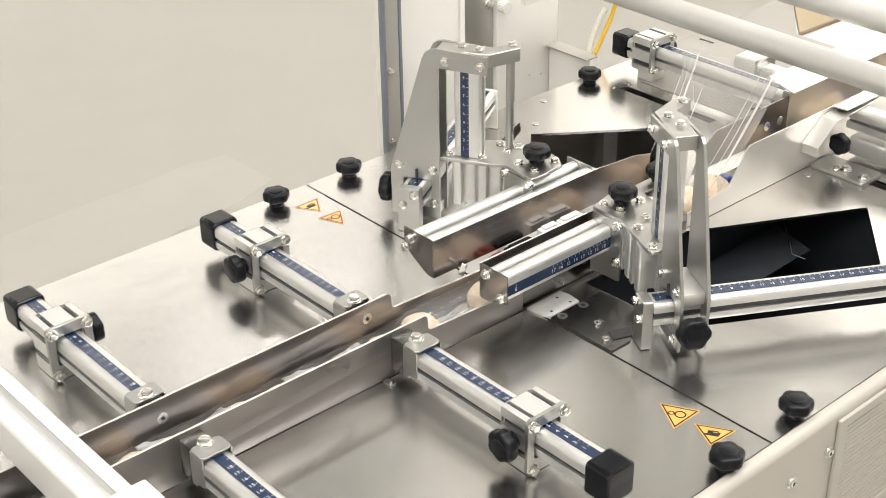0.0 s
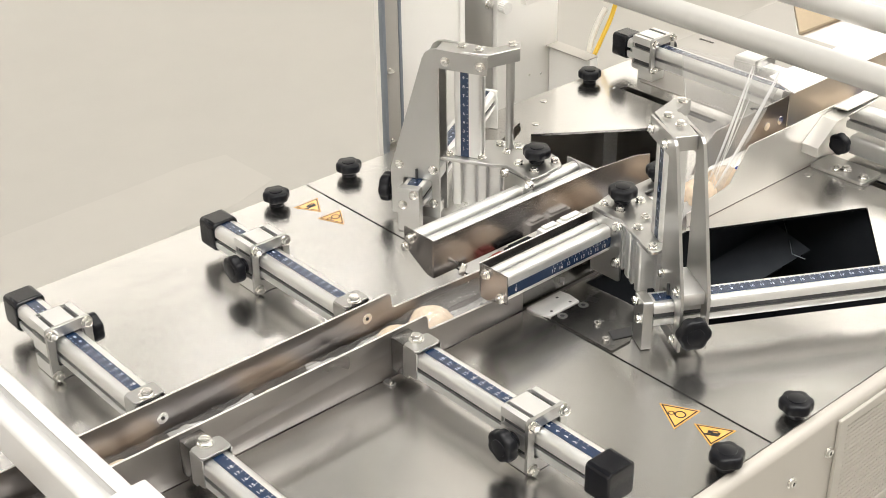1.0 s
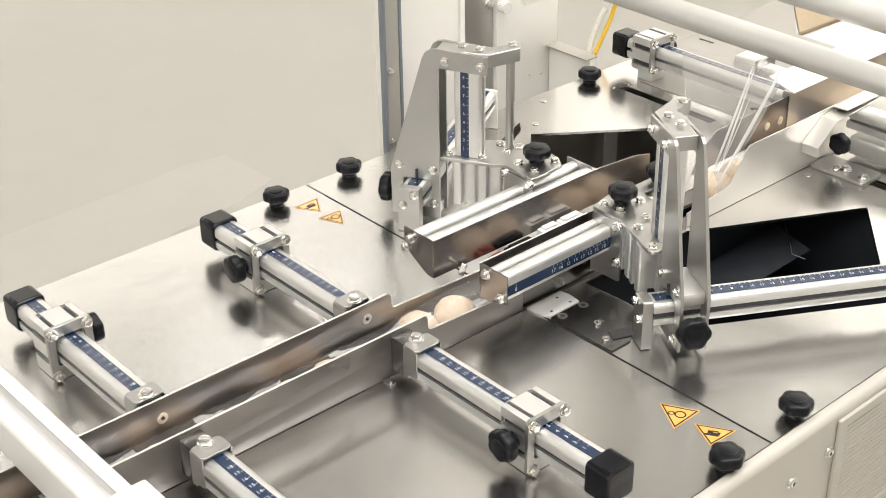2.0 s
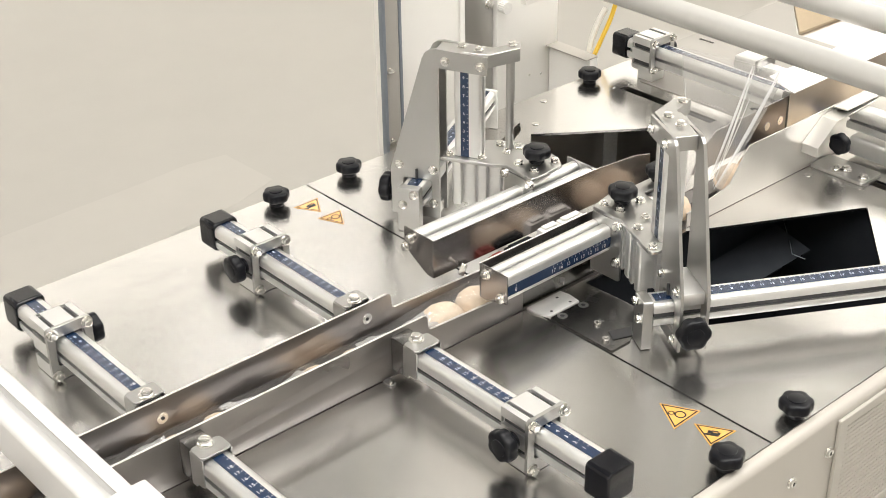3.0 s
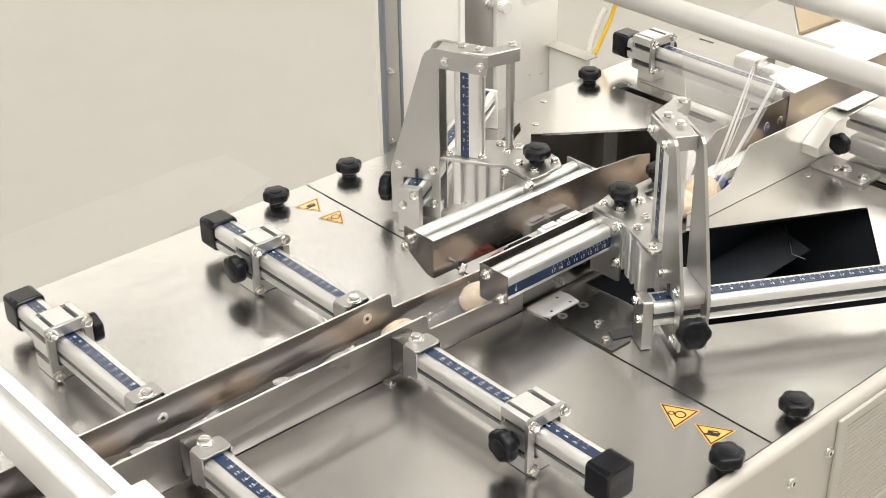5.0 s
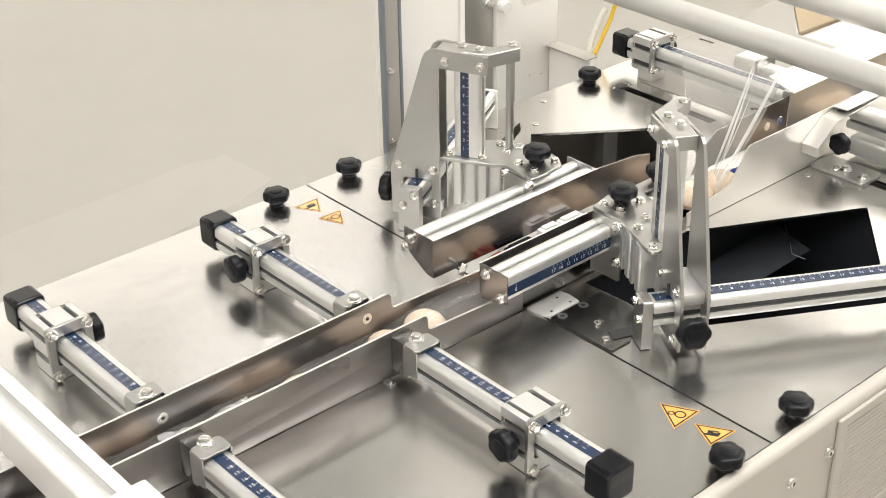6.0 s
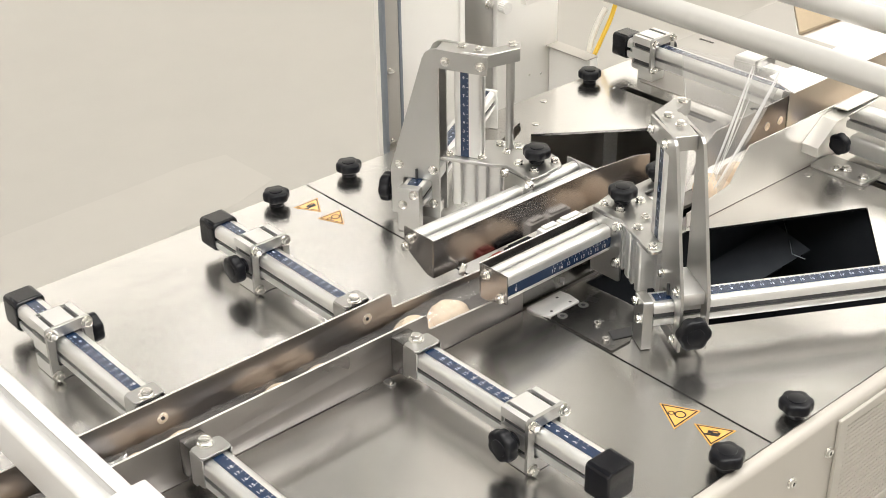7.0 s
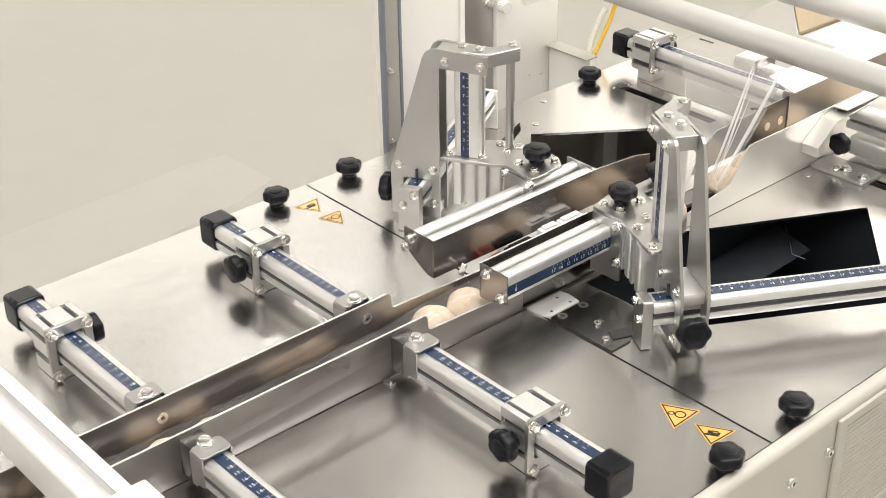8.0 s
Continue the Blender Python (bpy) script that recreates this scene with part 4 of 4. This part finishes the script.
def crease(a, b, w):
    """A thin fold of the film from a to b, drawn as a white glint."""
    a, b = Vector(a), Vector(b)
    bm = bmesh.new()
    side = Vector((0.75, -0.66, 0))
    rows_ = []
    for i in range(9):
        f = i / 8
        p = a.lerp(b, f) + Vector((0, 0, -0.004 * math.sin(math.pi * f)))
        ww = w * 0.5 * (0.35 + 0.65 * math.sin(math.pi * min(1, f * 1.15 + 0.05)) ** 0.7)
        rows_.append([bm.verts.new(p + side * ww * s + Vector((0, 0, 0.0012 * (1 - abs(s))))) for s in (-1, 0, 1)])
    for i in range(8):
        for k in range(2):
            bm.faces.new((rows_[i][k], rows_[i][k + 1], rows_[i + 1][k + 1], rows_[i + 1][k]))
    return bm


film_folds = []
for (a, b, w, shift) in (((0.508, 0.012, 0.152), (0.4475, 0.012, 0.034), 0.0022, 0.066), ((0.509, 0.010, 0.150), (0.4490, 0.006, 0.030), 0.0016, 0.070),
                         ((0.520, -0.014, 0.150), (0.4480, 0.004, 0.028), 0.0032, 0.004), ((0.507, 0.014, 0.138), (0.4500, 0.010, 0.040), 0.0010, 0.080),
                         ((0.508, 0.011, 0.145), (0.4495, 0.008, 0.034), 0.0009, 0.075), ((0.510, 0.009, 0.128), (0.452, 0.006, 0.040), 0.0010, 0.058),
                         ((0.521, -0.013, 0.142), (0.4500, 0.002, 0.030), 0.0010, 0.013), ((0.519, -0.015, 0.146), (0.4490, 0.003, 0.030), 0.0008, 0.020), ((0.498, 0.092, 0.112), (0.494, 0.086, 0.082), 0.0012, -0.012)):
    ob = solo("film_fold", crease(a, b, w), M_FOLD_GLINT, "stretched fold in the clear film, its glint painted white", "film", "film folds", smooth=180)
    film_folds.append((ob, shift))

# ---- hoses behind the table ----
def hose(name, pts, r, material, label):
    cu = bpy.data.curves.new(name, "CURVE")
    cu.dimensions, cu.bevel_depth, cu.bevel_resolution, cu.resolution_u = "3D", r, 4, 10
    sp = cu.splines.new("BEZIER")
    sp.bezier_points.add(len(pts) - 1)
    for bp, p in zip(sp.bezier_points, pts):
        bp.co, bp.handle_left_type, bp.handle_right_type = p, "AUTO", "AUTO"
    tmp = bpy.data.objects.new(name, cu)
    me = bpy.data.meshes.new_from_object(tmp)
    bpy.data.objects.remove(tmp)
    me.materials.append(material)
    me.polygons.foreach_set("use_smooth", [True] * len(me.polygons))
    return tagged(new(name, me), label, "hose", "hoses")


hose("yellow_hose", [(0.7233, 0.4, 0.0711), (0.7154, 0.4, 0.0527), (0.6946, 0.4, 0.0211), (0.675, 0.4, -0.0126), (0.6550, 0.4, -0.3), (0.6500, 0.4, FZ + 0.004)], 0.0032, M_HOSEY, "bright yellow pneumatic hose running down behind the table")
hose("white_hose", [(0.7165, 0.412, 0.0615), (0.6995, 0.412, 0.0412), (0.6885, 0.412, 0.0152), (0.6845, 0.412, -0.0155), (0.6645, 0.412, -0.3), (0.6595, 0.412, FZ + 0.004)], 0.0042, M_HOSEW, "translucent white hose running down behind the table")

# brown carton on the far end of the table
solo("cardboard_sheet", prism([(0.962, 0.26), (1.10, 0.255), (1.2, 0.33), (1.057, 0.339)], 0.0003, 0.004), M_CORK, "brown cardboard sheet lying on the steel table", "cardboard")

# ---- cabinet and guard frame behind the table ----
post = thing("guard_post", "grey-blue metal guard post with hinges behind the table", "post")
part("post_body", box(0.3245, 0.3305, 0.416, 0.424, FZ, 1.2, 0.002), M_POST, post)
part("post_recess", box(0.3307, 0.3523, 0.4195, 0.424, FZ, 1.2, 0.001), M_DECK, post, "beige-grey recessed strip")
part("post_strip", box(0.3525, 0.3568, 0.4185, 0.424, FZ, 1.2, 0.001), M_POST, post)
for hz in (0.075, -0.02, 0.18):
    fasten(post, BOLT, 0.3365, 0.4193, hz, (0, -1, 0), name="hinge_screw", scale=0.55)
    part("hinge_pin", box(0.3290, 0.3390, 0.4135, 0.4159, hz - 0.002, hz + 0.002, 0.0004), M_ZINC, post)
cab = thing("machine_cabinet", "tall cream machine cabinet behind the table", "cabinet")
part("panel", box(0.3585, 0.4788, 0.45, 0.475, FZ, 1.2, 0.002), M_PANEL, cab)
part("panel", box(0.5462, 0.662, 0.45, 0.475, FZ, 1.2, 0.002), M_PANEL, cab)
part("low_wall", box(0.645, 0.66, 0.372, 0.449, FZ, 0.016, 0.001), M_PANEL, cab, "low folded sheet wall")
part("low_flange", box(0.638, 0.661, 0.372, 0.449, 0.0165, 0.0185, 0.0004), M_CREAM, cab)
part("door_strip", box(0.4880, 0.5440, 0.456, 0.472, FZ, 1.2, 0.001), M_SHEET, cab, "grey strip between the cabinet panels")
part("edge_strip", box(0.4792, 0.4876, 0.448, 0.472, FZ, 1.2, 0.001), M_PANEL, cab)
fasten(cab, BOLT, 0.5359, 0.4558, 0.1013, (0, -1, 0), name="latch_bolt", scale=1.1)
part("latch_knob", moved(prism([(0.0078 * (1 + 0.08 * (i % 2)) * math.cos(math.pi * i / 18), 0.0078 * (1 + 0.08 * (i % 2)) * math.sin(math.pi * i / 18)) for i in range(36)], 0, 0.012), Matrix.Translation((0.5540, 0.4498, 0.0952)) @ pose(0, 0, 0, 90, 0, 0)), M_WHITE, cab, "ribbed white latch knob")
for rx_, rz_ in ((0.6083, -0.0179), (0.6305, -0.0217)):
    fasten(cab, FLAT, rx_, 0.4498, rz_, (0, -1, 0), name="rivet", scale=0.35)


# ---- buns and pushers, carried along the channel ----
def bun_mesh(seed):
    bm = bmesh.new()
    bmesh.ops.create_icosphere(bm, subdivisions=4, radius=1.0)
    for v in bm.verts:
        p = v.co.copy()
        lump = noise.noise(p * 1.4 + Vector((seed, 0, 0))) * 0.06 + noise.noise(p * 4 + Vector((0, seed, 0))) * 0.045 + noise.noise(p * 11 + Vector((0, 0, seed))) * 0.02
        p *= 1 + lump
        dent = max(0.0, 1 - (p.x ** 2 + p.y ** 2) * 7)
        z = p.z * (0.0180 if p.z > 0 else 0.012) - (0.0042 * dent if p.z > 0 else 0)
        v.co = (p.x * 0.0225, p.y * 0.0205, max(z, -0.0105))
    return mesh_of("bun", bm, M_BUN, 180)


BUNS = [bun_mesh(s) for s in (1.3, 5.1, 9.7)]
SPEED, PERIOD, LEAD0 = 0.118, 1.233, 0.111
EARLY = {-1: 0.011, 1: 0.001, 2: 0.002}
carried_things = []
for n in range(-4, 14):
    for j, back in enumerate((0.0235, 0.0675)):
        ob = tagged(new("bread_bun", BUNS[(n * 2 + j) % 3]), "small round pale golden baked bread bun", "bun", "buns in the channel")
        x_at0 = LEAD0 + back + SPEED * PERIOD * n + EARLY.get(n, 0.0)
        carried_things.append((ob, x_at0, 0.0263 + 0.002 * math.sin(n * 2.1 + j), 0.0112, (n * 77 + j * 130) % 360))


def crumple_mesh(seed):
    """A crumpled sheet of film between two packs."""
    out = bmesh.new()
    lines = []
    for i in range(41):
        f = i / 40
        line = []
        for k in range(17):
            g = k / 16
            wide = 0.55 + 0.45 * abs(2 * f - 1)
            z = 0.0042 * noise.noise((f * 3 + seed, g * 7, 1.0)) + 0.0030 * noise.noise((f * 8, g * 15 + seed, 4.0))
            line.append(out.verts.new((0.085 * (f - 0.5), wide * 0.042 * (g - 0.5), z + 0.006 * math.sin(math.pi * g))))
        lines.append(line)
    for i in range(40):
        for k in range(16):
            out.faces.new((lines[i][k], lines[i][k + 1], lines[i + 1][k + 1], lines[i + 1][k]))
    return mesh_of("film_crumple", out, M_CRUMPLE, 60)


crumples = []
CRUMPLES = [crumple_mesh(s) for s in (3.3, 8.1, 14.7)]
for n in range(-4, 4):
    ob = tagged(new("film_crumple", CRUMPLES[n % 3]), "crumpled clear film between two packed buns", "film", "film crumples")
    crumples.append((ob, LEAD0 - 0.026 + SPEED * PERIOD * n))

pushers = []
PUSH = mesh_of("pusher", joined(box(0.0, 0.036, -0.0065, -0.0012, -0.012, 0.010, 0.001), box(0.0, 0.036, 0.0012, 0.0065, -0.012, 0.010, 0.001), box(0.002, 0.034, -0.0011, 0.0011, -0.012, 0.004, 0)), M_BLACK)
PUSH_CAP = mesh_of("cap", soften(prism([(-0.002, -0.0075), (0.005, -0.0075), (0.005, 0.0075), (-0.002, 0.0075)], 0.0102, 0.0205), 0.0015, 2), M_FLIGHT)
PUSH_WEB = mesh_of("web", box(0.006, 0.034, -0.001, 0.001, 0.0042, 0.0112, 0), M_WHITE)
for n in range(2, 14):
    ob = tagged(new("pusher_flight", PUSH), "black pusher flight with a blue cap behind the buns", "pusher", "pusher flights")
    part("cap", PUSH_CAP, None, ob, "blue plastic cap")
    part("web", PUSH_WEB, None, ob, "white plastic web")
    pushers.append((ob, LEAD0 + 0.0955 + SPEED * PERIOD * n))


def motions():
    for ob, x0 in pushers:
        rows = []
        for k in range(33):
            t = k * 0.25
            x = x0 - SPEED * t
            z = -0.0005 - 0.045 * min(1.0, max(0.0, (0.462 - x) / 0.04))
            rows.append((t, pose(x, 0.026, z)))
        walk(ob, rows)
    for ob, shift in film_folds:
        walk(ob, [(0.0, pose(-0.12 * abs(shift), shift, 0)), (0.2, pose(-0.06 * abs(shift), shift * 0.6, 0)), (0.4, pose(0, 0, 0)), (4.0, pose(0, 0, 0)), (8.0, pose(0, 0, 0))])
    for ob, x0 in crumples:
        rows = []
        for k in range(41):
            x = x0 - SPEED * k * 0.2
            s = min(1.0, max(0.0, (0.065 - x) / 0.05))
            rows.append((k * 0.2, pose(x, 0.0263, 0.0035 + 0.0125 * s * s * (3 - 2 * s))))
        walk(ob, rows)
    for ob, x, y, z, a in carried_things:
        rows = []
        for k in range(41):
            t = k * 0.2
            xx = x - SPEED * t
            s = min(1.0, max(0.0, (0.032 - xx) / 0.045))
            rows.append((t, pose(xx, y, z - 0.0073 * s * s * (3 - 2 * s), 0, -4 * math.sin(math.pi * s), a)))
        walk(ob, rows)


motions()
